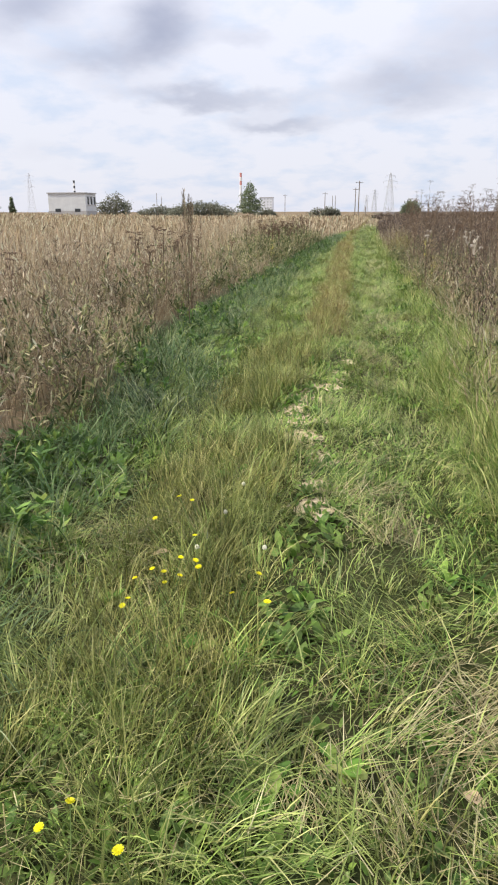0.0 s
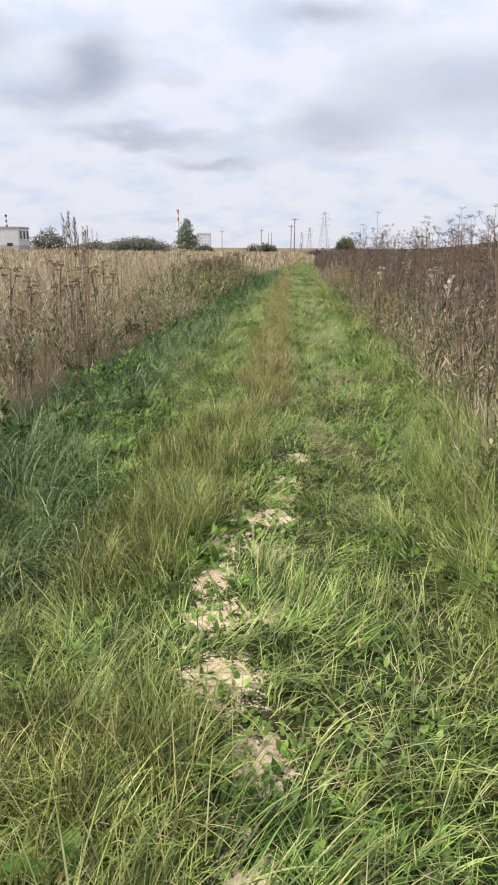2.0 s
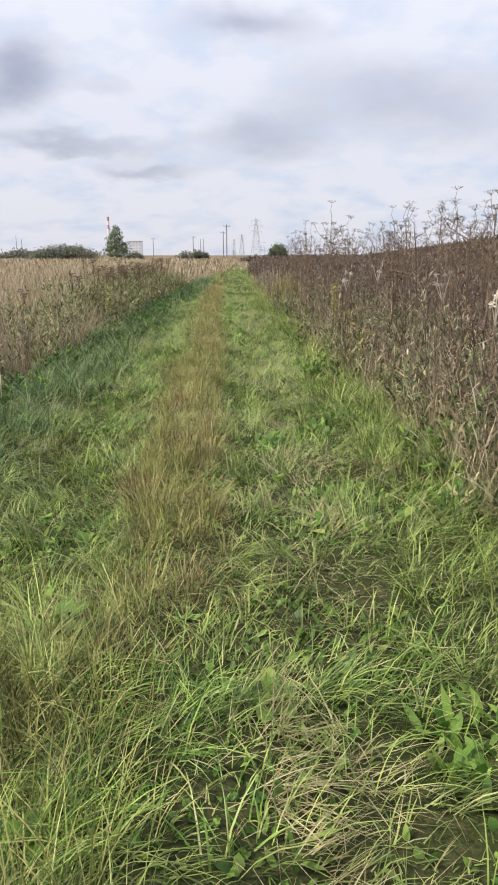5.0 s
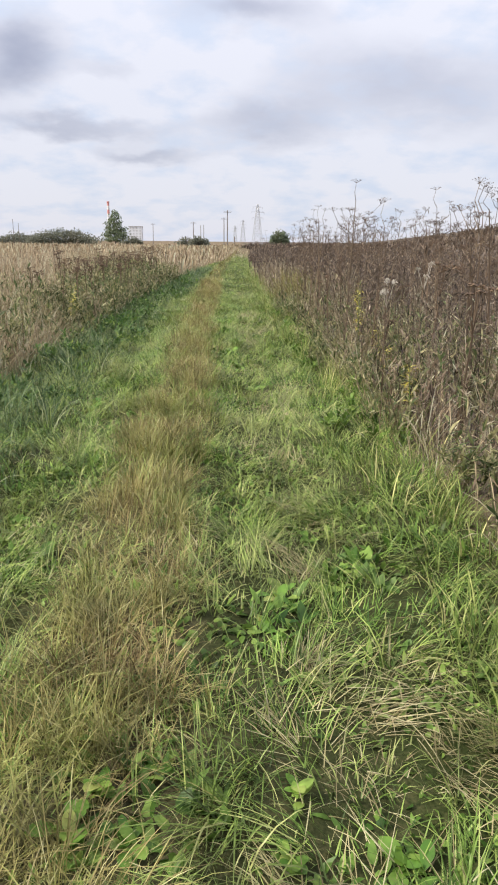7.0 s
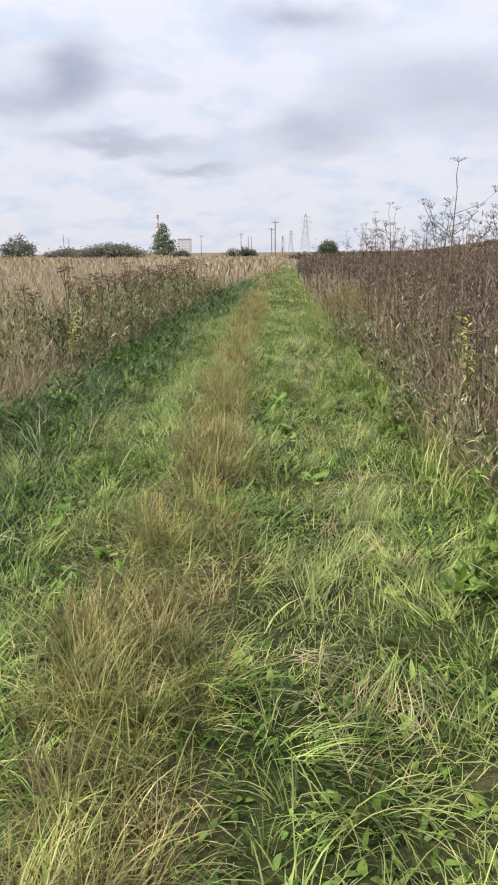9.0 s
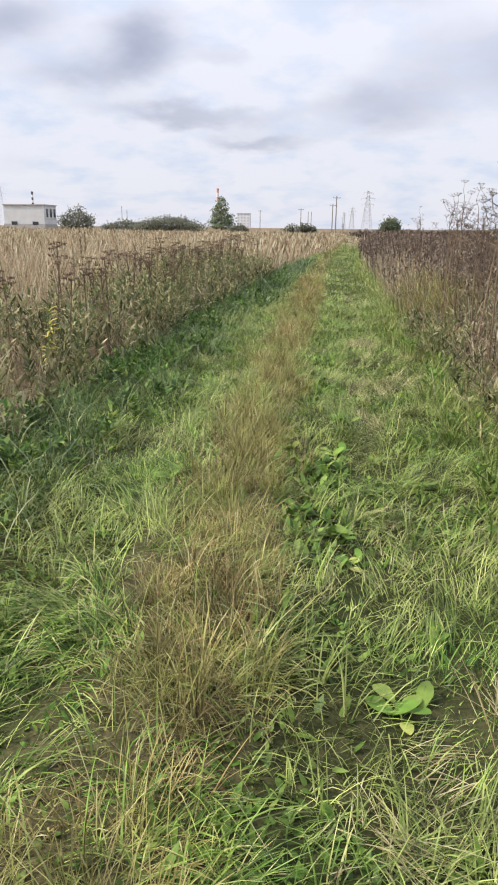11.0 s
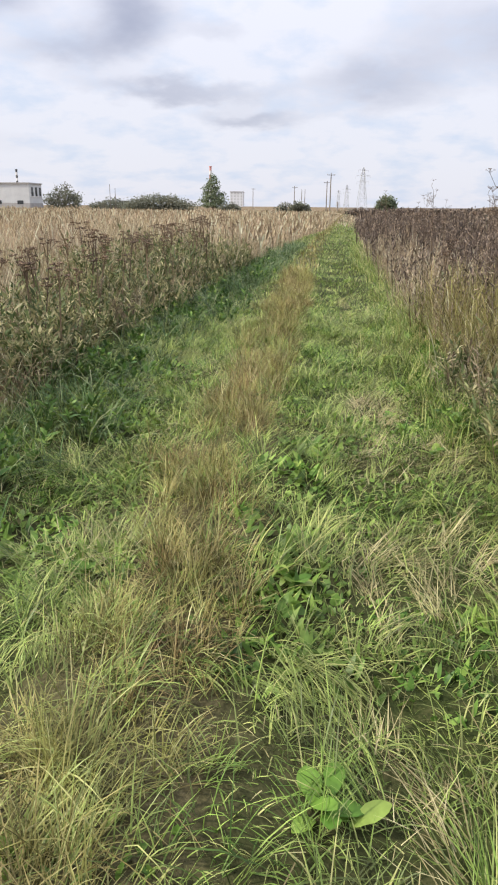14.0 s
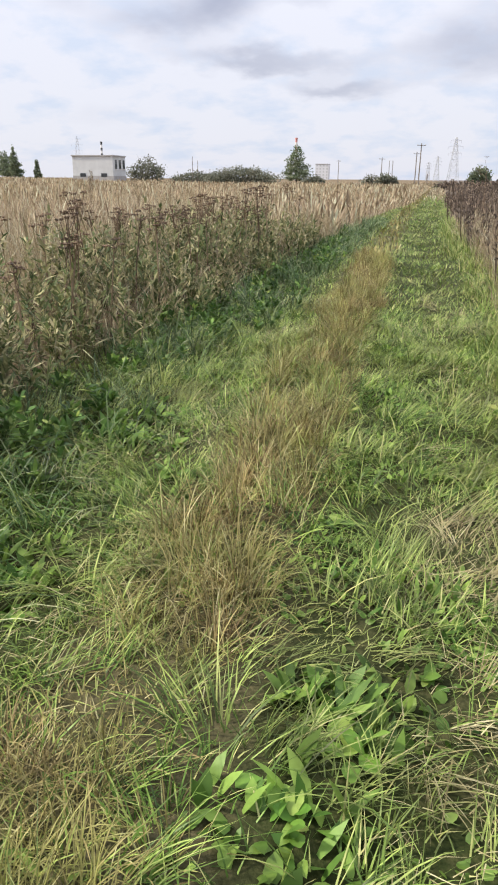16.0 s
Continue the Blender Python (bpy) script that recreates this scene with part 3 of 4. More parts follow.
    edge = scatter(9000, -4, 2.5, 38, 120, lambda x, y: (x < left_edge(y)) * (x > left_edge(y) - 3), 0.4)
    stuff("dry_track_grass", [grown(dry, 0.15, 0.4, (0.03, 0.06), (0.2, 0.8), (0.1, 0.7), (1, 0.9, 0.7), 1.4, 0.01)],
          BEIGE, "dry grass closing over the track far ahead", "grass")
    stuff("dry_field_grass", [tufts(p, 16, 0.09, 0.7, 1.1, (0.003, 0.0065), (0.0, 0.5), (0.1, 0.9), stem, 0.04, rise),
                              grown(p1, 0.75, 1.1, (0.0025, 0.005), (0.0, 0.4), (0.0, 0.9), stem, 1.5, 0.04, rise),
                              grown(q, 0.7, 1.05, (0.008, 0.015), (0.0, 0.4), (0.0, 0.7), plume, 1.5, 0.02),
                              grown(edge, 0.6, 0.95, (0.014, 0.026), (0.0, 0.35), (0.0, 0.7), plume, 1.5, 0.01),
                              grown(g, 0.6, 1.0, (0.08, 0.16), (0.0, 0.5), (0.0, 0.7), (1, 0.9, 0.8), 1.5, 0.004)],
          BEIGE, "tall dry beige meadow grass with ripe seed heads", "grass")
    p = scatter(1500, -3.4, -1.0, 1.5, 42, lf, 0.3)
    stuff("field_edge_grass", [tufts(p, 16, 0.08, 0.35, 0.8, (0.003, 0.0065), (0.0, 0.7), (0.5, 1.9), (1, 0.9, 0.8, 0.6), 0.03)],
          BEIGE, "lower bent dry grass at the edge of the field", "grass")
    p = scatter(2600, 1.0, 4.2, 1.5, 42, lambda x, y: (x > right_edge(y)) * smooth(3.4, 1.4, x) * (0.5 + 0.5 * smooth(-0.5, 0.5, wave(x, y, 0.3, 46))), 0.3)
    stuff("right_field_grass", [tufts(p, 18, 0.09, 0.45, 0.95, (0.003, 0.0065), (0.0, 0.6), (0.2, 1.4), stem, 0.03, inward(0.0, 0.8, 0.55))],
          BEIGE, "dry straw-coloured grass under the dead weeds", "grass")
    t = scatter(170, 1.5, 2.9, 23, 27.5, lambda x, y: (x > right_edge(y)) * 1.0)
    stuff("yellow_field_grass", [tufts(t, 22, 0.1, 0.45, 0.85, (0.0025, 0.005), (0.0, 0.5), (0.2, 1.1), stem, 0.02)],
          RIDGE, "patch of tall yellow-green grass among the weeds", "grass")


def weed_patch(name, p, h0, h1, leaves, mat, leaf_mat, label, lean=0.16, w=(0.005, 0.009), leaf=(0.05, 0.16), start=0.25, broad=(0.009, 0.024), stems_each=5):
    """Upright dead stems with short side shoots and hanging dry leaves; several stems rise from one root."""
    root = np.repeat(p, stems_each, 0)
    off = rng.normal(0, 0.045, (len(root), 2))
    p = root + np.concatenate([off, np.zeros((len(root), 1))], 1)
    n = len(p)
    size = np.clip(0.95 + 0.15 * wave(p[:, 0], p[:, 1], 0.35, 51) + 0.1 * wave(p[:, 0], p[:, 1], 1.1, 52), 0.6, 1.3)
    far = 1 + 0.03 * np.maximum(p[:, 1] - 20, 0)
    size = size * inward(-0.1, 0.7, 0.6)(p[:, 0], p[:, 1])
    size = size * np.repeat(U(n // stems_each, 0.72, 1.12), stems_each)
    h, az, le = U(n, h0, h1) * size, np.arctan2(off[:, 1], off[:, 0]), U(n, 0.2, 1.0) * lean
    stems = ribbons(p, h, az, le, U(n, 0, 0.15), U(n, *w) * far, (1, 0.8, 0.5), 3)
    f = np.sqrt(rng.uniform(start * start, 1, (n, leaves)))
    along = f * h[:, None]
    b = np.stack([p[:, None, 0] + along * (np.sin(le) * np.cos(az))[:, None], p[:, None, 1] + along * (np.sin(le) * np.sin(az))[:, None],
                  p[:, None, 2] + along * np.cos(le)[:, None]], -1).reshape(-1, 3)
    m = len(b)
    kk = np.repeat(far, leaves)
    shoots = ribbons(b, U(m, *leaf) * (1.3 - 0.6 * f.ravel()), U(m, 0, 6.28), U(m, 0.2, 1.5), U(m, -0.4, 1.2), U(m, *broad) * kk, (0.4, 1.0), 3)
    stuff(name, [stems], mat, label + ", stems", "weeds")
    stuff(name + "_shoots", [shoots], leaf_mat, label + ", shoots and leaves", "weeds")


def weeds():
    p = scatter(1150, -5.5, -1.5, 1.2, 34, lambda x, y: (x < left_edge(y) - 0.05) * np.maximum(smooth(15, 11, y), 0.4 * smooth(-2.9, -2.0, x) * smooth(-0.3, 0.5, wave(x, y, 0.15, 61))), 0.6)
    weed_patch("left_dead_weeds", p, 0.75, 1.35, 15, BROWN, BROWN, "grey-brown dead weeds standing in the field", 0.24, broad=(0.005, 0.018))
    p = scatter(900, -3.4, -1.5, 1.2, 36, lambda x, y: (x < left_edge(y) + 0.1) * (0.45 + 0.55 * smooth(18, 22, y)), 0.0)
    weed_patch("left_leafy_weeds", p, 0.45, 1.0, 20, DARKWEED, WEED_LEAF, "half-green leafy weeds at the field's edge", 0.42, broad=(0.012, 0.032))
    p = scatter(1150, -2.9, -0.9, 0.6, 40, lambda x, y: smooth(0.55, 0.15, np.abs(x - verge_mid(y) + 0.05)) * (1 - 0.75 * smooth(10, 12, y) * smooth(18, 16, y)) * smooth(-0.9, 0.3, wave(x, y, 0.4, 63)), 0.2)
    weed_patch("left_verge_herbs", p, 0.18, 0.46, 13, GREEN_WEED, NETTLE, "dark green leafy herbs under the field's edge", 0.7, (0.004, 0.006), (0.05, 0.12), 0.2, (0.018, 0.045))
    p = scatter(1050, 1.1, 6.0, 2.0, 27, lambda x, y: (x > right_edge(y) + 0.05) * (0.35 + 0.65 * smooth(1.3, 2.2, x)))
    weed_patch("right_dead_weeds", p, 0.95, 1.6, 18, DARKWEED, DARKWEED, "tall dark brown dead weeds", 0.22, (0.005, 0.009), (0.04, 0.12), 0.25, (0.006, 0.018))
    p = scatter(260, 1.1, 3.5, 2.0, 27, lambda x, y: (x > right_edge(y) + 0.05) * 1.0)
    weed_patch("right_pale_weeds", p, 0.7, 1.3, 15, BROWN, BROWN, "paler dry weeds among the dark ones", 0.28, (0.004, 0.008), (0.05, 0.13), 0.25, (0.006, 0.016))
    p = scatter(420, 1.0, 3.0, 1.5, 24, lambda x, y: (x > right_edge(y) - 0.1) * 1.0)
    weed_patch("right_leafy_weeds", p, 0.3, 0.85, 17, BROWN, WEED_LEAF, "half-dry leafy weeds along the edge", 0.45, broad=(0.010, 0.028))
    p = scatter(240, 0.8, 1.9, 1.0, 26, lambda x, y: smooth(0.4, 0.1, np.abs(x - right_edge(y) + 0.05)) * smooth(-0.5, 0.5, wave(x, y, 0.4, 64)))
    weed_patch("right_verge_herbs", p, 0.14, 0.36, 11, GREEN_WEED, HERB, "fresh green leafy herbs along the weedy edge", 0.8, (0.004, 0.006), (0.05, 0.13), 0.2, (0.018, 0.045))
    p = scatter(1200, 1.3, 10.0, 26, 75, lambda x, y: (x > right_edge(y)) * 1.0, 0.3)
    weed_patch("far_dark_weeds", p, 0.9, 1.3, 9, DARKWEED, DARKWEED, "purplish-brown dense weeds beside the track", 0.2, (0.012, 0.02), broad=(0.012, 0.03), stems_each=4)
    p = scatter(1700, 5.5, 18, 2, 60, lambda x, y: (x > 5.5) * 1.0)
    weed_patch("inner_dead_weeds", p, 0.9, 1.4, 8, BROWN, DARKWEED, "dark dead weeds deeper in the field", 0.2, (0.012, 0.02), (0.08, 0.25), 0.25, (0.02, 0.045), 1)
    p = scatter(4000, 4, 90, 12, 200, lambda x, y: (x > 5) * 1.0)
    weed_patch("distant_weeds", p, 0.9, 1.4, 5, DARKWEED, DARKWEED, "dark weeds covering the slope", 0.2, (0.06, 0.12), (0.2, 0.5), 0.25, (0.04, 0.09), 1)


meadow()
weeds()

# ---- single plants ----


def part(name, bm, mat, parent, label=""):
    me = bpy.data.meshes.new(name)
    bm.to_mesh(me)
    bm.free()
    me.materials.append(mat)
    ob = new(name, me)
    ob.parent = parent
    return tagged(ob, label)


def thing(name, label, category, group=""):
    return tagged(new(name), label, category, group)


def tube(bm, pts, radii, sides=5):
    """A tapered tube through points."""
    rings = []
    for i, (p, r) in enumerate(zip(pts, radii)):
        p = Vector(p)
        d = (Vector(pts[min(i + 1, len(pts) - 1)]) - Vector(pts[max(i - 1, 0)])).normalized()
        a = d.orthogonal().normalized()
        b = d.cross(a)
        rings.append([bm.verts.new(p + (a * math.cos(k * math.tau / sides) + b * math.sin(k * math.tau / sides)) * r) for k in range(sides)])
    for lo, hi in zip(rings, rings[1:]):
        for k in range(sides):
            bm.faces.new((lo[k], lo[(k + 1) % sides], hi[(k + 1) % sides], hi[k]))
    bm.faces.new(rings[0][::-1])
    bm.faces.new(rings[-1])


def button(bm, c, r, flat=0.6):
    m = Matrix.Translation(c) @ Matrix.Diagonal((r, r, r * flat, 1))
    v = [bm.verts.new(m @ Vector(c)) for c in ((1, 0, 0), (0, 1, 0), (-1, 0, 0), (0, -1, 0), (0, 0, 1), (0, 0, -1))]
    for k in range(4):
        bm.faces.new((v[k], v[(k + 1) % 4], v[4]))
        bm.faces.new((v[(k + 1) % 4], v[k], v[5]))


def curved_leaf(bm, length, width, rise, droop, fold=0.18, n=5, origin=(0, 0, 0), turn=0.0, wavy=0.0):
    """A broad leaf with a midrib fold, along +x turned by turn."""
    rows = []
    o = Vector(origin)
    rot = Matrix.Rotation(turn, 3, "Z")
    for i in range(n + 1):
        s = i / n
        w = width * 0.5 * (math.sin(math.pi * (0.06 + 0.90 * s) ** 1.25) ** 0.7 if i < n else 0.12) * (1 + wavy * math.sin(i * 2.4))
        x, z = length * s * math.cos(rise * (1 - s)), length * (math.sin(rise) * s - droop * s * s)
        rows.append([bm.verts.new(o + rot @ Vector((x, k * w, z + abs(k) * w * fold))) for k in (-1, 0, 1)])
    for a, b in zip(rows, rows[1:]):
        for k in range(2):
            bm.faces.new((a[k], a[k + 1], b[k + 1], b[k]))
    for f in bm.faces:
        f.smooth = True


rnd = random.Random(11)


def umbellifer(h, seed):
    """A tall dried umbel plant: stem, branches, an umbel on each."""
    r = random.Random(seed)
    ob = thing("dried_umbel_plant", "tall dried brown umbel plant gone to seed", "wild plant", "dried umbel plants")
    bm = bmesh.new()
    lean = (r.uniform(-0.12, 0.12), r.uniform(-0.12, 0.12))
    at = lambda s: Vector((lean[0] * s * s, lean[1] * s * s, h * s))
    tube(bm, [at(s) for s in (0, 0.3, 0.6, 0.85, 0.97)], (0.011, 0.010, 0.008, 0.005, 0.003))
    part("stem", bm, STALK, ob)
    for k in range(9):
        s = r.uniform(0.62, 0.93) if k else 0.97
        a, out = r.uniform(0, 6.28), r.uniform(0.12, 0.34) if k else 0.02
        b0 = at(s)
        b1 = b0 + Vector((math.cos(a) * out, math.sin(a) * out, r.uniform(0.10, 0.26)))
        mid = b0.lerp(b1, 0.55) + Vector((math.cos(a) * 0.04, math.sin(a) * 0.04, -0.015))
        bm = bmesh.new()
        tube(bm, (b0, mid, b1), (0.0035, 0.0028, 0.002), 4)
        br = part("branch", bm, STALK, ob)
        bm = bmesh.new()
        for j in range(9):
            q, o = j * 2.4, r.uniform(0.015, 0.062)
            e = b1 + Vector((math.cos(q) * o, math.sin(q) * o, 0.05 - o * 0.4))
            tube(bm, (b1, e), (0.0014, 0.001), 3)
            for _ in range(2):
                button(bm, e + Vector((r.uniform(-1, 1), r.uniform(-1, 1), r.uniform(-0.3, 0.5))) * 0.012, r.uniform(0.003, 0.0055), 0.8)
        part("umbel", bm, SEEDHEAD, br)
    return ob


def tansy(h, seed):
    """A stiff stalk with flat clusters of dark button heads and withered leaves."""
    r = random.Random(seed)
    ob = thing("dried_tansy", "dried tansy stalk with dark brown button heads", "wild plant", "dried tansies")
    bm = bmesh.new()
    dx = r.uniform(-0.1, 0.1)
    at = lambda s: Vector((dx * s * s, 0.3 * dx * s, h * s))
    tube(bm, [at(s) for s in (0, 0.5, 0.95)], (0.008, 0.007, 0.005))
    part("stem", bm, STALK, ob)
    for k in range(6):
        a, o = k * 1.25 + r.random(), r.uniform(0.03, 0.11) if k else 0.0
        c = at(0.97) + Vector((math.cos(a) * o, math.sin(a) * o, r.uniform(-0.07, 0.03)))
        bm = bmesh.new()
        tube(bm, (at(r.uniform(0.72, 0.86)), c), (0.0028, 0.002), 4)
        for _ in range(9):
            q, d = r.uniform(0, 6.28), 0.036 * math.sqrt(r.random())
            button(bm, c + Vector((math.cos(q) * d, math.sin(q) * d, r.uniform(-0.006, 0.008))), r.uniform(0.009, 0.014), 0.75)
        part("seed_head", bm, SEEDHEAD, ob)
    bm = bmesh.new()
    for k in range(14):
        s = r.uniform(0.15, 0.8)
        curved_leaf(bm, r.uniform(0.07, 0.14), 0.025, 0.3, r.uniform(0.4, 1.2), 0.3, 3, at(s), r.uniform(0, 6.28))
    part("leaves", bm, WEED_LEAF, ob, "withered grey-green leaves")
    return ob


def rosette(n, size, seed, broad=0.55):
    r = random.Random(seed)
    ob = thing("broadleaf_plant", "low green broad-leaved plant on the track", "wild plant", "broad-leaved plants")
    for k in range(n):
        bm = bmesh.new()
        L = size * r.uniform(0.65, 1.15)
        curved_leaf(bm, L, L * broad * r.uniform(0.8, 1.15), r.uniform(0.3, 1.1), r.uniform(0.1, 0.4), 0.15, 6, (r.uniform(-0.5, 0.5) * size, r.uniform(-0.5, 0.5) * size, r.uniform(0.0, 0.04)), k * 2.4 + r.uniform(-0.3, 0.3), 0.06)
        part("leaf", bm, BROADLEAF, ob)
    return ob


def hawkbit(h, seed):
    r = random.Random(seed)
    ob = thing("yellow_hawkbit", "small bright yellow hawkbit flower on a thin stem", "flower", "yellow flowers")
    bm = bmesh.new()
    top = Vector((r.uniform(-0.03, 0.03), r.uniform(-0.03, 0.03), h))
    tube(bm, ((0, 0, 0), top * 0.6 + Vector((0.01, 0, 0)), top), (0.0018, 0.0015, 0.0013), 4)
    part("stem", bm, GREEN_STEM, ob)
    bm = bmesh.new()
    for ring, (rad, up) in enumerate(((0.0125, 0.35), (0.009, 0.8), (0.005, 1.2))):
        for k in range(9 - 2 * ring):
            a = k * math.tau / (9 - 2 * ring) + ring * 0.3
            d, s = Vector((math.cos(a), math.sin(a), up)), Vector((-math.sin(a), math.cos(a), 0)) * 0.0032
            v = [bm.verts.new(top + q) for q in (d * 0.002 - s * 0.5, d * 0.002 + s * 0.5, d * rad + s, d * rad - s)]
            bm.faces.new(v)
    button(bm, top + Vector((0, 0, 0.002)), 0.004)
    part("petals", bm, PETAL, ob)
    return ob


def spots(n, box, test, seed, gap=0.0):
    r = random.Random(seed)
    got = []
    for _ in range(n * 40):
        x, y = r.uniform(box[0], box[1]), r.uniform(box[2], box[3])
        if test(x, y) and all((x - a) ** 2 + (y - b) ** 2 > gap * gap for a, b in got):
            got.append((x, y))
            if len(got) == n:
                break
    return got


def stand(ob, x, y, turn, scale=1.0, lean=0.0):
    """Put a thing on the land (rotation about z, and a slight lean)."""
    return pose(x, y, float(land(np.float64(x), np.float64(y))) - 0.01, lean, 0, turn) @ Matrix.Scale(scale, 4)


def plant_out(kinds, places, seed, s0=0.85, s1=1.15, lean=4):
    """The first places take the originals, the rest copies."""
    r = random.Random(seed)
    for i, (x, y) in enumerate(places):
        m = stand(None, x, y, r.uniform(0, 360), r.uniform(s0, s1), r.uniform(-lean, lean))
        if i < len(kinds):
            kinds[i].matrix_world = m
        else:
            ob = copy_thing(kinds[i % len(kinds)], pose(0, 0, 0))
            ob.matrix_world = m


def single_plants():
    tall = [umbellifer(h, s) for h, s in ((1.78, 1), (1.62, 2), (1.88, 3), (1.55, 4), (1.7, 5))]
    places = [(2.0, 18.8), (2.05, 17.2), (2.1, 14.0), (2.2, 12.3), (2.5, 16.2), (2.4, 20.6)]
    places += spots(80, (1.7, 5.0, 7.5, 24), lambda x, y: True, 3, 0.3) + spots(14, (1.7, 3.6, 24, 40), lambda x, y: True, 4, 0.4)
    places += spots(44, (1.7, 4.2, 11, 24), lambda x, y: True, 17, 0.22)
    plant_out(tall, places, 5, 0.78, 1.1)
    places = spots(70, (-3.2, -1.85, 20, 33), lambda x, y: x < left_edge(y) - 0.05, 6, 0.18)
    places += spots(14, (-3.0, -1.3, 30, 44), lambda x, y: x < left_edge(y) - 0.05, 7, 0.2) + spots(26, (-4.0, -2.1, 4, 16), lambda x, y: x < left_edge(y) - 0.05, 8, 0.2)
    places += spots(16, (1.6, 2.6, 6, 30), lambda x, y: True, 9, 0.3)
    plant_out([tansy(h, s) for h, s in ((1.15, 1), (1.05, 2), (1.2, 3), (0.95, 4))], places, 10, 0.85, 1.12, 6)
    places = [(-0.24, 10.05), (-0.1, 10.05), (-0.05, 10.3), (-0.2, 10.2), (0.79, 11.55), (0.31, 11.1), (0.08, 17.2), (0.34, 16.95), (-0.08, 18.4), (0.3, 21.75), (0.2, 21.5),
              (0.5, 22.1), (-0.73, 23.3), (-0.15, 1.45), (0.03, 1.55), (-0.05, 1.7), (-1.45, 2.8), (-1.67, 8.9), (-0.33, 6.9), (-0.55, 5.6), (-0.25, 5.2), (0.78, 12.9), (1.2, 16.9), (-0.6, 13.6),
              (0.15, 17.5), (0.05, 18.0), (0.2, 20.2), (0.35, 24.0), (-1.0, 24.3)]
    places += spots(110, (-1.7, 1.3, 1.2, 27), lambda x, y: not -0.6 < x < -0.05 or y < 8, 12, 0.16)
    plant_out([rosette(9, 0.085, 1, 0.6), rosette(8, 0.095, 2, 0.55), rosette(10, 0.07, 3, 0.7), rosette(7, 0.09, 4, 0.5)], places, 13, 0.5, 1.1, 5)
    plant_out([rosette(6, 0.2, 6, 0.34), rosette(5, 0.22, 7, 0.3)], [(-1.75, 8.7), (-1.5, 2.7), (1.15, 16.9), (-1.95, 6.2), (1.3, 4.1), (1.25, 9.6), (-1.6, 23.5)], 14, 0.8, 1.2, 4)
    flowers = [(-0.67, 2.94), (-0.64, 2.77), (-0.77, 2.78), (-0.58, 2.5), (-0.68, 2.4), (-0.62, 2.36), (-0.64, 2.27), (-0.62, 2.24), (-0.66, 2.21), (-0.65, 2.18), (-0.68, 2.14), (-0.74, 2.13),
               (-0.72, 2.01), (-0.52, 2.22), (-0.36, 2.25), (-0.29, 2.03), (-0.19, 1.95), (-0.61, 1.15), (-0.59, 1.08), (-0.34, 1.0)]
    plant_out([hawkbit(h, s) for h, s in ((0.26, 1), (0.28, 2), (0.24, 3))], flowers, 15, 0.85, 1.05, 24)


single_plants()

# ---- far things ----


def box_bm(bm, x0, x1, y0, y1, z0, z1):
    v = [bm.verts.new((x, y, z)) for z in (z0, z1) for y in (y0, y1) for x in (x0, x1)]
    for f in ((0, 2, 3, 1), (4, 5, 7, 6), (0, 1, 5, 4), (2, 6, 7, 3), (0, 4, 6, 2), (1, 3, 7, 5)):
        bm.faces.new([v[i] for i in f])


def leaf_cloud(name, blobs, n, size, mat, parent, seed):
    """A crown of many small tilted leaves in uneven clumps; blobs: x, y, z, rx, ry, rz."""
    r = np.random.default_rng(seed)
    b = np.array(blobs)
    w = b[:, 3] * b[:, 4] * b[:, 5]
    k = r.choice(len(b), n, p=w / w.sum())
    d = r.normal(0, 1, (n, 3))
    d /= np.linalg.norm(d, axis=1)[:, None]
    c = b[k, :3] + d * b[k, 3:] * (r.random(n) ** 0.45)[:, None] * (1 + 0.22 * r.normal(0, 1, n))[:, None]
    a = r.normal(0, 1, (n, 3))
    a /= np.linalg.norm(a, axis=1)[:, None]
    e = np.cross(a, r.normal(0, 1, (n, 3)))
    e /= np.linalg.norm(e, axis=1)[:, None]
    s = (size * r.uniform(0.6, 1.4, n))[:, None]
    co = np.stack([c - a * s, c + e * s * 0.5, c + a * s, c - e * s * 0.5], 1).reshape(-1, 3)
    quads = (np.arange(n) * 4)[:, None] + np.arange(4)
    ob = new(name, mesh_from(name, co, quads, None, mat))
    ob.parent = parent
    return ob


def shrub(name, label, x, y, w, h, seed, mat, depth=None, n=2600, size=0.28, clumps=14):
    r = random.Random(seed)
    ob = thing(name, label, "bush")
    for _ in range(9):
        a, o = r.uniform(0, 6.28), r.uniform(0.1, 0.38) * w
        bm = bmesh.new()
        tube(bm, ((r.uniform(-0.1, 0.1) * w, 0, 0), (math.cos(a) * o * 0.5, math.sin(a) * o * 0.3, h * 0.4), (math.cos(a) * o, math.sin(a) * o * 0.6, h * r.uniform(0.7, 0.98))), (0.08, 0.05, 0.015))
        part("branch", bm, BARK, ob)
    blobs = []
    for k in range(clumps):
        u = (k + 0.5) / clumps * 2 - 1
        top = h * (1 - 0.45 * u * u) * r.uniform(0.75, 1.0)
        rz = top * r.uniform(0.3, 0.45)
        blobs.append((u * w * 0.42, r.uniform(-0.3, 0.3) * (depth or w * 0.5), top - rz, w * r.uniform(0.10, 0.2), w * 0.16, rz))
        blobs.append((u * w * 0.45, r.uniform(-0.2, 0.2) * (depth or w * 0.5), h * 0.22, w * 0.14, w * 0.14, h * 0.26))
    leaf_cloud("crown", blobs, n, size, mat, ob, seed)
    ob.matrix_world = stand(ob, x, y, 0)
    return ob


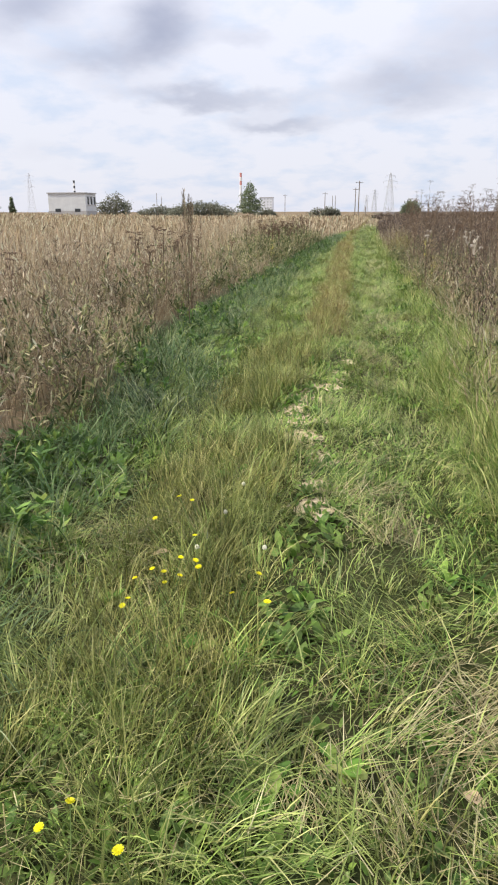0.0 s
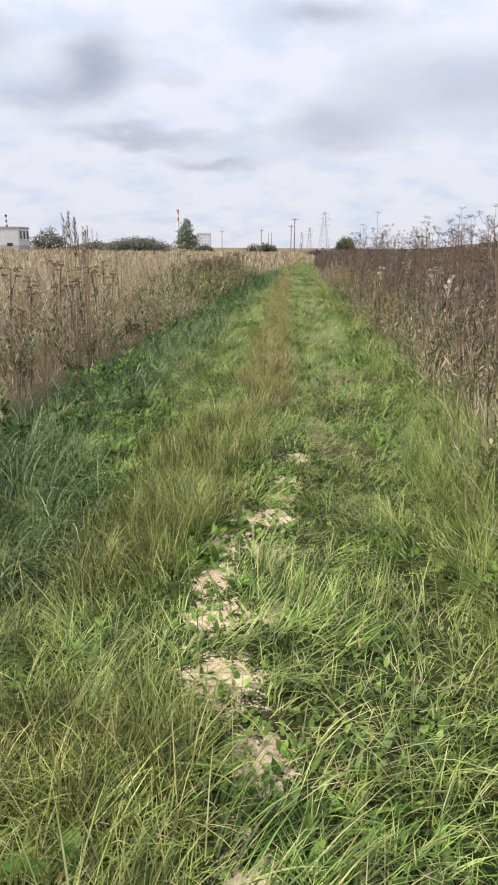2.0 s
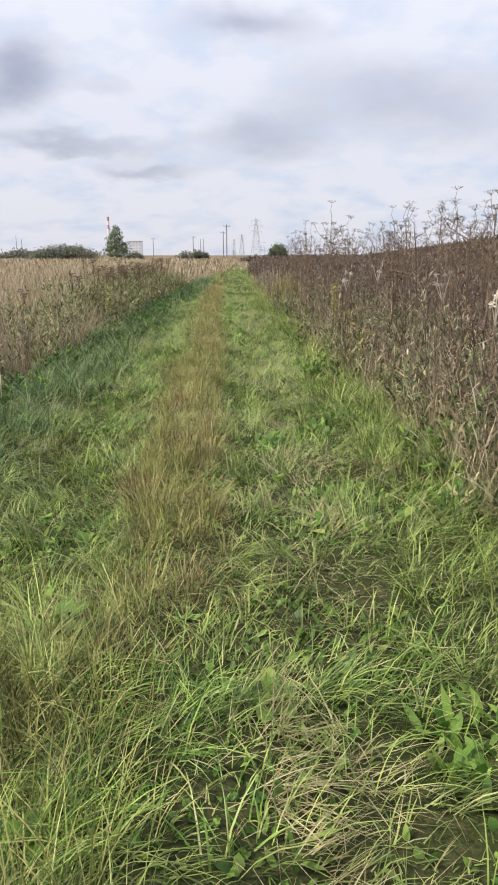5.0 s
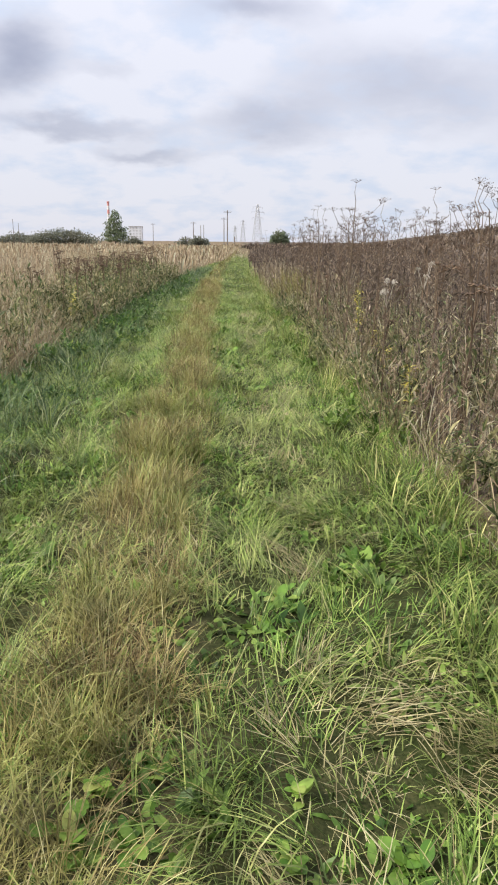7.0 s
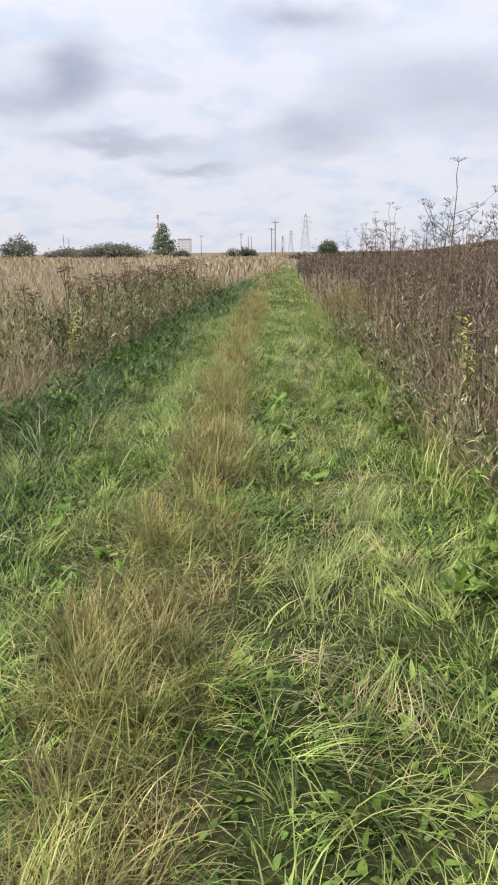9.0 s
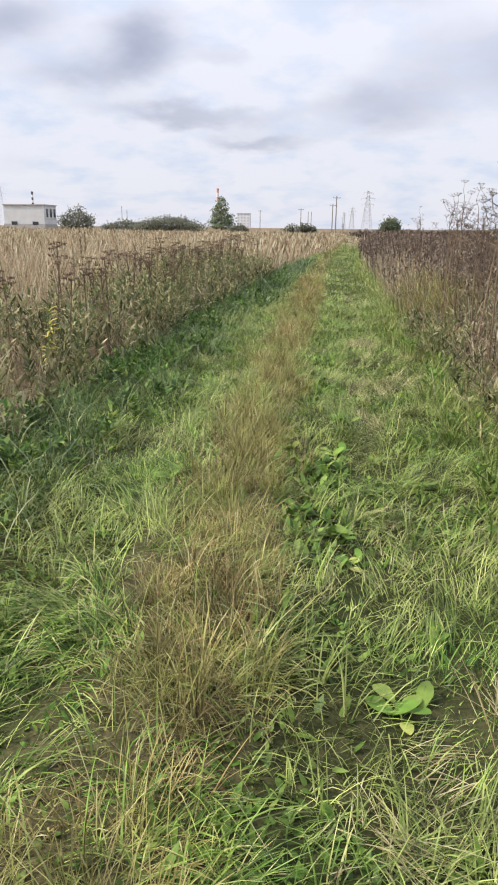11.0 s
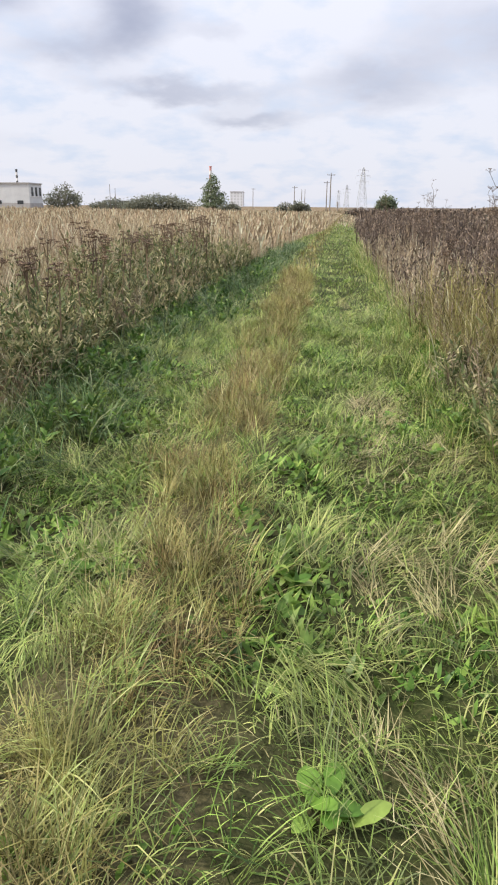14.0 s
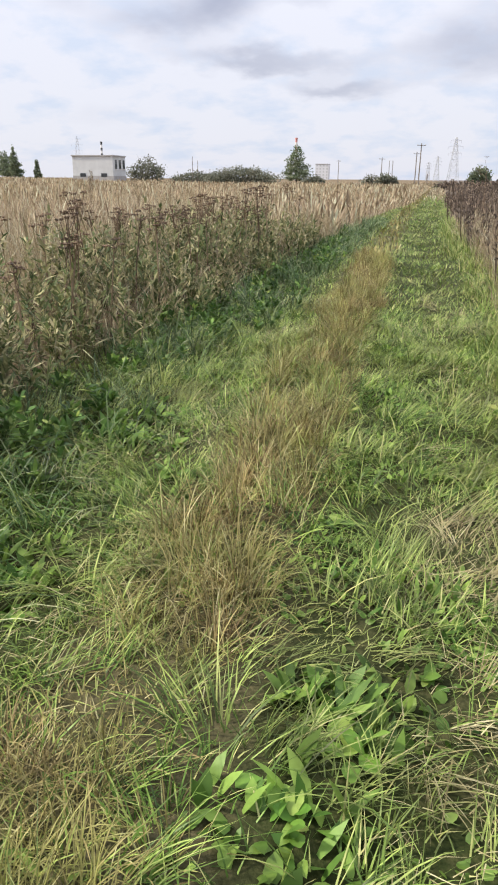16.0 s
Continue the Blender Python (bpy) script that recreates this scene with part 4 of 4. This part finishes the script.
def tree(x, y, w, h, seed, label, pointed=0.5, n=5200):
    r = random.Random(seed)
    ob = thing("tree", label, "tree")
    bm = bmesh.new()
    tube(bm, ((0, 0, -0.1), (0.1, 0, h * 0.3), (0, 0.1, h * 0.65), (0.05, 0, h * 0.96)), (0.22, 0.17, 0.10, 0.02), 8)
    part("trunk", bm, BARK, ob)
    blobs = []
    bm = bmesh.new()
    for k in range(22):
        s = 0.12 + 0.86 * k / 21
        rad = w * 0.5 * (1 - s) ** pointed * (0.55 + 0.45 * min(1, s / 0.25)) * r.uniform(0.75, 1.05)
        a = k * 2.4
        c = (math.cos(a) * rad * 0.62, math.sin(a) * rad * 0.62, h * s)
        blobs.append((*c, max(rad * 0.6, 0.4), max(rad * 0.6, 0.4), h * 0.08))
        tube(bm, ((0, 0, h * max(0.08, s - 0.08)), (c[0] * 0.5, c[1] * 0.5, h * (s - 0.03)), c), (0.05, 0.035, 0.012), 5)
    part("limbs", bm, BARK, ob)
    leaf_cloud("crown", blobs, n, 0.26, HAZED_TREE_LEAF, ob, seed)
    ob.matrix_world = stand(ob, x, y, 0)
    return ob


def white_building():
    ob = thing("white_building", "low whitewashed building with a flat roof across the field", "building")
    W, D, H = 11.2, 8.5, 6.0
    bm = bmesh.new()
    box_bm(bm, -W / 2, W / 2, 0, D, 0, H)
    part("wall", bm, HAZED_WHITEWASH, ob)
    bm = bmesh.new()
    box_bm(bm, -W / 2 - 0.25, W / 2 + 0.25, -0.25, D + 0.25, H, H + 0.28)
    part("roof", bm, ROOFING, ob)
    bm = bmesh.new()
    box_bm(bm, -W / 2 - 0.12, W / 2 + 0.12, -0.12, D + 0.12, 0, 1.3)
    part("plinth", bm, ROOFING, ob)
    for k in range(3):
        y = 1.5 + k * 2.6
        bm = bmesh.new()
        box_bm(bm, W / 2 - 0.1, W / 2 + 0.05, y, y + 1.3, 3.0, 5.2)
        win = part("window", bm, DARK_GLASS, ob)
        bm = bmesh.new()
        box_bm(bm, W / 2 + 0.0, W / 2 + 0.2, y - 0.15, y + 1.45, 2.8, 3.0)
        part("sill", bm, PALE_PAINT, win)
    for x in (-3.6, 2.3):
        bm = bmesh.new()
        box_bm(bm, x, x + 1.6, -0.16, 0.02, 1.0, 1.9)
        part("vent_opening", bm, DARK_GLASS, ob)
    ob.matrix_world = stand(ob, -81.2, 198, 0)


def banded_stack(name, label, x, y, h, r0, r1, bands, a, b, plain_to=0.0):
    ob = thing(name, label, "chimney")
    z0 = h * plain_to
    if plain_to:
        bm = bmesh.new()
        tube(bm, ((0, 0, 0), (0, 0, z0)), (r0, r0 + (r1 - r0) * plain_to), 10)
        part("shaft", bm, HAZED_CONCRETE, ob)
    for k in range(bands):
        za, zb = z0 + (h - z0) * k / bands, z0 + (h - z0) * (k + 1) / bands
        bm = bmesh.new()
        tube(bm, ((0, 0, za), (0, 0, zb)), (r0 + (r1 - r0) * za / h, r0 + (r1 - r0) * zb / h), 10)
        part("band", bm, a if k % 2 else b, ob)
    bm = bmesh.new()
    tube(bm, ((0, 0, h - 0.02 * h), (0, 0, h + 0.01 * h)), (r1 * 1.25, r1 * 1.25), 10)
    part("rim", bm, a, ob)
    ob.matrix_world = stand(ob, x, y, 0)


def utility_pole(x, y, h, arms, label, r=0.13):
    ob = thing("utility_pole", label, "utility pole", "utility poles")
    bm = bmesh.new()
    tube(bm, ((0, 0, -0.2), (0, 0, h)), (r * 1.2, r * 0.8), 8)
    part("pole", bm, POLE_WOOD, ob)
    for k in range(arms):
        z = h - 0.45 - k * 0.9
        bm = bmesh.new()
        box_bm(bm, -0.95, 0.95, -0.22, -0.11, z - 0.06, z + 0.06)
        arm = part("crossarm", bm, POLE_WOOD, ob)
        for px in (-0.85, 0.85):
            bm = bmesh.new()
            tube(bm, ((px, -0.16, z + 0.06), (px, -0.16, z + 0.16), (px, -0.16, z + 0.30)), (0.03, 0.07, 0.045), 6)
            part("insulator", bm, CERAMIC, arm)
    ob.matrix_world = stand(ob, x, y, 8)


def pylon(x, y, h, base, arm, turn, label, bar=0.09):
    ob = thing("lattice_pylon", label, "pylon", "power pylons")
    half = lambda z: base * 0.5 * (1 - z / h) ** 0.9 + 0.35
    levels = [h * (1 - (1 - k / 9) ** 1.25) for k in range(10)]
    corner = lambda i, z: Vector(((-1, 1, 1, -1)[i] * half(z), (-1, -1, 1, 1)[i] * half(z), z))
    for i in range(4):
        bm = bmesh.new()
        tube(bm, [corner(i, z) for z in levels], [bar * 1.3] * 10, 4)
        part("leg", bm, PALE_STEEL, ob)
    bm = bmesh.new()
    for lo, hi in zip(levels, levels[1:]):
        for i in range(4):
            j = (i + 1) % 4
            tube(bm, (corner(i, lo), corner(j, hi)), (bar * 0.7, bar * 0.7), 3)
            tube(bm, (corner(j, lo), corner(i, hi)), (bar * 0.7, bar * 0.7), 3)
            tube(bm, (corner(i, hi), corner(j, hi)), (bar * 0.7, bar * 0.7), 3)
    part("bracing", bm, PALE_STEEL, ob)
    for z, w in ((h * 0.66, arm * 0.85), (h * 0.80, arm), (h * 0.93, arm * 0.7)):
        bm = bmesh.new()
        for sx in (-1, 1):
            tip = Vector((sx * w, 0, z))
            for dz, sy in ((0.9, 0.3), (0, 0.35), (0, -0.35)):
                tube(bm, (Vector((0, sy, z + dz)), tip), (bar, bar * 0.7), 3)
            tube(bm, (tip, tip - Vector((0, 0, 1.3))), (bar * 0.9, bar * 0.9), 4)
        part("crossarm", bm, PALE_STEEL, ob)
    ob.matrix_world = stand(ob, x, y, turn)


def far_blocks(x, y, w, h, storeys, cols):
    ob = thing("apartment_block", "apartment block far beyond the field, coloured pale for the haze", "building", "far apartment blocks")
    bm = bmesh.new()
    box_bm(bm, -w / 2, w / 2, 0, 14, 0, h)
    part("wall", bm, HAZED_CONCRETE, ob)
    bm = bmesh.new()
    box_bm(bm, -w / 2 - 0.3, w / 2 + 0.3, -0.3, 14.3, h, h + 0.7)
    part("roof", bm, ROOFING, ob)
    for i in range(storeys):
        for j in range(cols):
            bm = bmesh.new()
            px, pz = -w / 2 + (j + 0.3) * w / cols, (i + 0.35) * h / storeys
            box_bm(bm, px, px + 0.42 * w / cols, -0.06, 0.1, pz, pz + 0.5 * h / storeys)
            # panes get a pale grey in place of dark glass, to look hazed
            part("window", bm, PALE_STEEL, ob)
    ob.matrix_world = stand(ob, x, y, 0)


white_building()
banded_stack("boiler_chimney", "slim black and white banded chimney by the building", -80.6, 203, 9.6, 0.32, 0.26, 14, BLACK_STEEL, PALE_PAINT)
banded_stack("factory_stack", "tall red and white banded factory chimney far off", -139, 900, 46, 1.9, 1.3, 4, RED_PAINT, PALE_PAINT, 0.6)
tree(-32.8, 231, 10.5, 10.6, 21, "dark green rounded tree standing alone at the field's end", 0.55, 4200)
shrub("rounded_bush", "grey-green bush next to the white building", -72.5, 214, 11, 7.2, 31, HAZED_BUSH_LEAF)
shrub("hedge_row", "low dark hedge along the far edge of the field", -58, 216, 16, 3.6, 32, HAZED_BUSH_LEAF, 4)
shrub("dark_thicket", "dark dome-shaped thicket at the field's end", -44.5, 210, 20, 4.9, 33, HAZED_BUSH_LEAF, 6, 4600, 0.3, 22)
shrub("thicket", "thin low shrub near the tree", -25.5, 215, 6, 2.9, 34, HAZED_BUSH_LEAF, 3, 900)
shrub("small_bush", "small dark bush near the utility poles", -5.6, 196, 5.5, 3.1, 35, HAZED_BUSH_LEAF, 3, 1300)
shrub("sapling_shrub", "sparse leafless shrub near the track's end", -9.5, 200, 5, 2.9, 36, HAZED_BUSH_LEAF, 3, 420)
shrub("green_bush", "round light green bush standing over the dark weeds", 17.6, 223, 6.0, 5.6, 37, HAZED_TREE_LEAF, 4, 2600)
tree(-113, 214, 5.5, 8.6, 22, "dark conifer at the far end of the field", 0.8, 2600)
tree(-119, 219, 6.5, 7.6, 23, "dark broad tree behind the conifer", 0.4, 2600)
tree(-107, 216, 3.2, 5.0, 24, "small young conifer at the field's end", 0.8, 1200)
utility_pole(1.65, 190, 9.0, 1, "weathered wooden utility pole with one crossarm")
utility_pole(0.9, 222, 8.3, 1, "second wooden utility pole farther along the line")
utility_pole(-9.7, 260, 8.0, 1, "thin utility pole far beyond the track")
utility_pole(-30.5, 330, 9.0, 1, "thin utility pole standing behind the field")
utility_pole(-59, 214, 6.8, 0, "bare thin post in the hedge", 0.08)
utility_pole(-57.5, 214, 5.8, 0, "short bare post in the hedge", 0.08)
utility_pole(-5.4, 200, 5.6, 0, "bare thin post in the small bush", 0.08)
utility_pole(-4.6, 200, 5.6, 0, "bare thin post beside the small bush", 0.08)
utility_pole(3.5, 191, 2.7, 0, "short dark post beside the utility poles", 0.14)
pylon(22.4, 450, 23.5, 5.0, 4.2, 10, "grey steel lattice power pylon", 0.085)
pylon(27, 900, 27, 5.5, 4.8, 10, "faint steel lattice pylon far away", 0.13)
pylon(20, 1050, 24, 5.0, 4.5, 10, "fainter steel lattice pylon far away", 0.13)
pylon(-288, 620, 34, 5.5, 5.0, 10, "thin steel lattice pylon beyond the building", 0.05)
far_blocks(-107, 900, 16, 17, 5, 4)

# ---- small things along the way ----


def fallen_leaf(x, y, size, turn):
    bm = bmesh.new()
    curved_leaf(bm, size, size * 0.6, 0.25, 0.2, 0.35, 5, (0, 0, 0.05), 0, 0.15)
    me = bpy.data.meshes.new("dead_leaf")
    bm.to_mesh(me)
    bm.free()
    me.materials.append(DEAD_LEAF)
    ob = tagged(new("dead_leaf", me), "curled dry brown leaf lying on the straw", "leaf")
    ob.matrix_world = stand(ob, x, y, turn)


def clover(x, y, seed):
    r = random.Random(seed)
    ob = thing("clover_flower", "faded white clover head in the grass", "flower", "clover heads")
    bm = bmesh.new()
    tube(bm, ((0, 0, 0), (0.01, 0, 0.08), (0.012, 0.004, 0.14)), (0.0015, 0.0013, 0.001), 4)
    part("stem", bm, GREEN_STEM, ob)
    bm = bmesh.new()
    for k in range(26):
        a, e = k * 2.4, 1.4 - k * 0.1
        d = Vector((math.cos(a) * math.cos(e), math.sin(a) * math.cos(e), math.sin(e)))
        button(bm, Vector((0.012, 0.004, 0.145)) + d * 0.008, 0.0035, 1.3)
    part("flower_head", bm, WHITE_PETAL, ob)
    ob.matrix_world = stand(ob, x, y, r.uniform(0, 360))


def goldenrod(x, y, h, seed):
    r = random.Random(seed)
    ob = thing("yellowing_weed", "leafy weed with yellow-green top among dead stems", "wild plant", "yellowing weeds")
    bm = bmesh.new()
    tube(bm, ((0, 0, 0), (0.02, 0.01, h * 0.5), (0.05, 0.0, h)), (0.006, 0.005, 0.003))
    part("stem", bm, GREEN_STEM, ob)
    bm = bmesh.new()
    for k in range(34):
        s = r.uniform(0.45, 1.0)
        curved_leaf(bm, r.uniform(0.05, 0.11), 0.02, 0.5, r.uniform(0.1, 0.8), 0.3, 3, (0.05 * s, 0, h * s), r.uniform(0, 6.28))
    part("leaves", bm, GOLD, ob, "yellow-green leaves")
    ob.matrix_world = stand(ob, x, y, r.uniform(0, 360))


def thistle(x, y, h, seed):
    r = random.Random(seed)
    ob = thing("thistle_gone_to_seed", "dead thistle with pale fluffy seed heads", "wild plant", "seeding thistles")
    bm = bmesh.new()
    tube(bm, ((0, 0, 0), (0.02, 0.01, h * 0.5), (0.0, 0.02, h)), (0.008, 0.006, 0.003))
    part("stem", bm, STALK, ob)
    for k in range(5):
        c = Vector((r.uniform(-0.09, 0.09), r.uniform(-0.06, 0.06), h + r.uniform(-0.12, 0.05)))
        bm = bmesh.new()
        tube(bm, (Vector((0, 0.01, h * 0.82)), c), (0.003, 0.002), 4)
        for _ in range(34):
            d = Vector((r.gauss(0, 1), r.gauss(0, 1), r.gauss(0.4, 1))).normalized()
            q = d.orthogonal().normalized() * 0.003
            bm.faces.new([bm.verts.new(c + v) for v in (q * 0.3, d * 0.026 + q, d * 0.026 - q)])
        part("seed_head", bm, FLUFF, ob)
    ob.matrix_world = stand(ob, x, y, r.uniform(0, 360))


def reed_grass(x, y, h, seed):
    r = random.Random(seed)
    ob = thing("tall_reed_grass", "tall dry grass stalk with a feathery upright panicle", "wild plant", "tall reed grasses")
    for k in range(3):
        dx, dy, hh = r.uniform(-0.14, 0.14), r.uniform(-0.08, 0.08), h * r.uniform(0.88, 1.0)
        bm = bmesh.new()
        tube(bm, ((dx * 0.3, dy * 0.3, 0), (dx * 0.6, dy * 0.6, hh * 0.5), (dx, dy, hh)), (0.004, 0.003, 0.0015), 4)
        st = part("stem", bm, STALK, ob)
        bm = bmesh.new()
        for j in range(46):
            s = r.uniform(0.8, 1.0)
            c, a, o = Vector((dx * s, dy * s, hh * s)), r.uniform(0, 6.28), 0.035 * (1.05 - s) / 0.25 + 0.012
            d, q = Vector((math.cos(a) * o, math.sin(a) * o, 0.05)), Vector((-math.sin(a), math.cos(a), 0)) * 0.004
            bm.faces.new([bm.verts.new(c + v) for v in (-q * 0.2, d * 0.6 + q, d, d * 0.6 - q)])
        part("panicle", bm, BROWN, st)
    ob.matrix_world = stand(ob, x, y, r.uniform(0, 360))


for k, (rx, ry, rh) in enumerate(((-2.05, 8.9, 1.85), (-2.2, 9.3, 1.8), (-2.3, 10.1, 1.62), (-2.45, 10.6, 1.7), (-3.4, 24, 1.45), (-3.1, 13.0, 1.5), (-3.6, 17, 1.5), (2.2, 10.5, 1.8), (-4.2, 30, 1.5))):
    reed_grass(rx, ry, rh, 60 + k)
fallen_leaf(0.43, 1.50, 0.07, 140)
fallen_leaf(-0.85, 2.75, 0.08, 30)
for k, (cx, cy) in enumerate(((-0.62, 2.62), (-0.30, 2.60), (-0.55, 2.95), (-0.5, 3.3))):
    clover(cx, cy, 70 + k)
for k, (gx, gy, gh) in enumerate(((1.75, 16.6, 0.95), (1.7, 15.2, 0.5), (1.85, 15.9, 0.6), (1.65, 13.9, 0.55), (1.95, 17.6, 1.0), (-2.15, 19.4, 0.8))):
    goldenrod(gx, gy, gh, 80 + k)
for k, (tx, ty, th) in enumerate(((1.51, 14.35, 1.17), (1.9, 12.0, 1.2), (1.75, 10.4, 1.15), (2.1, 15.4, 1.25))):
    thistle(tx, ty, th, 90 + k)
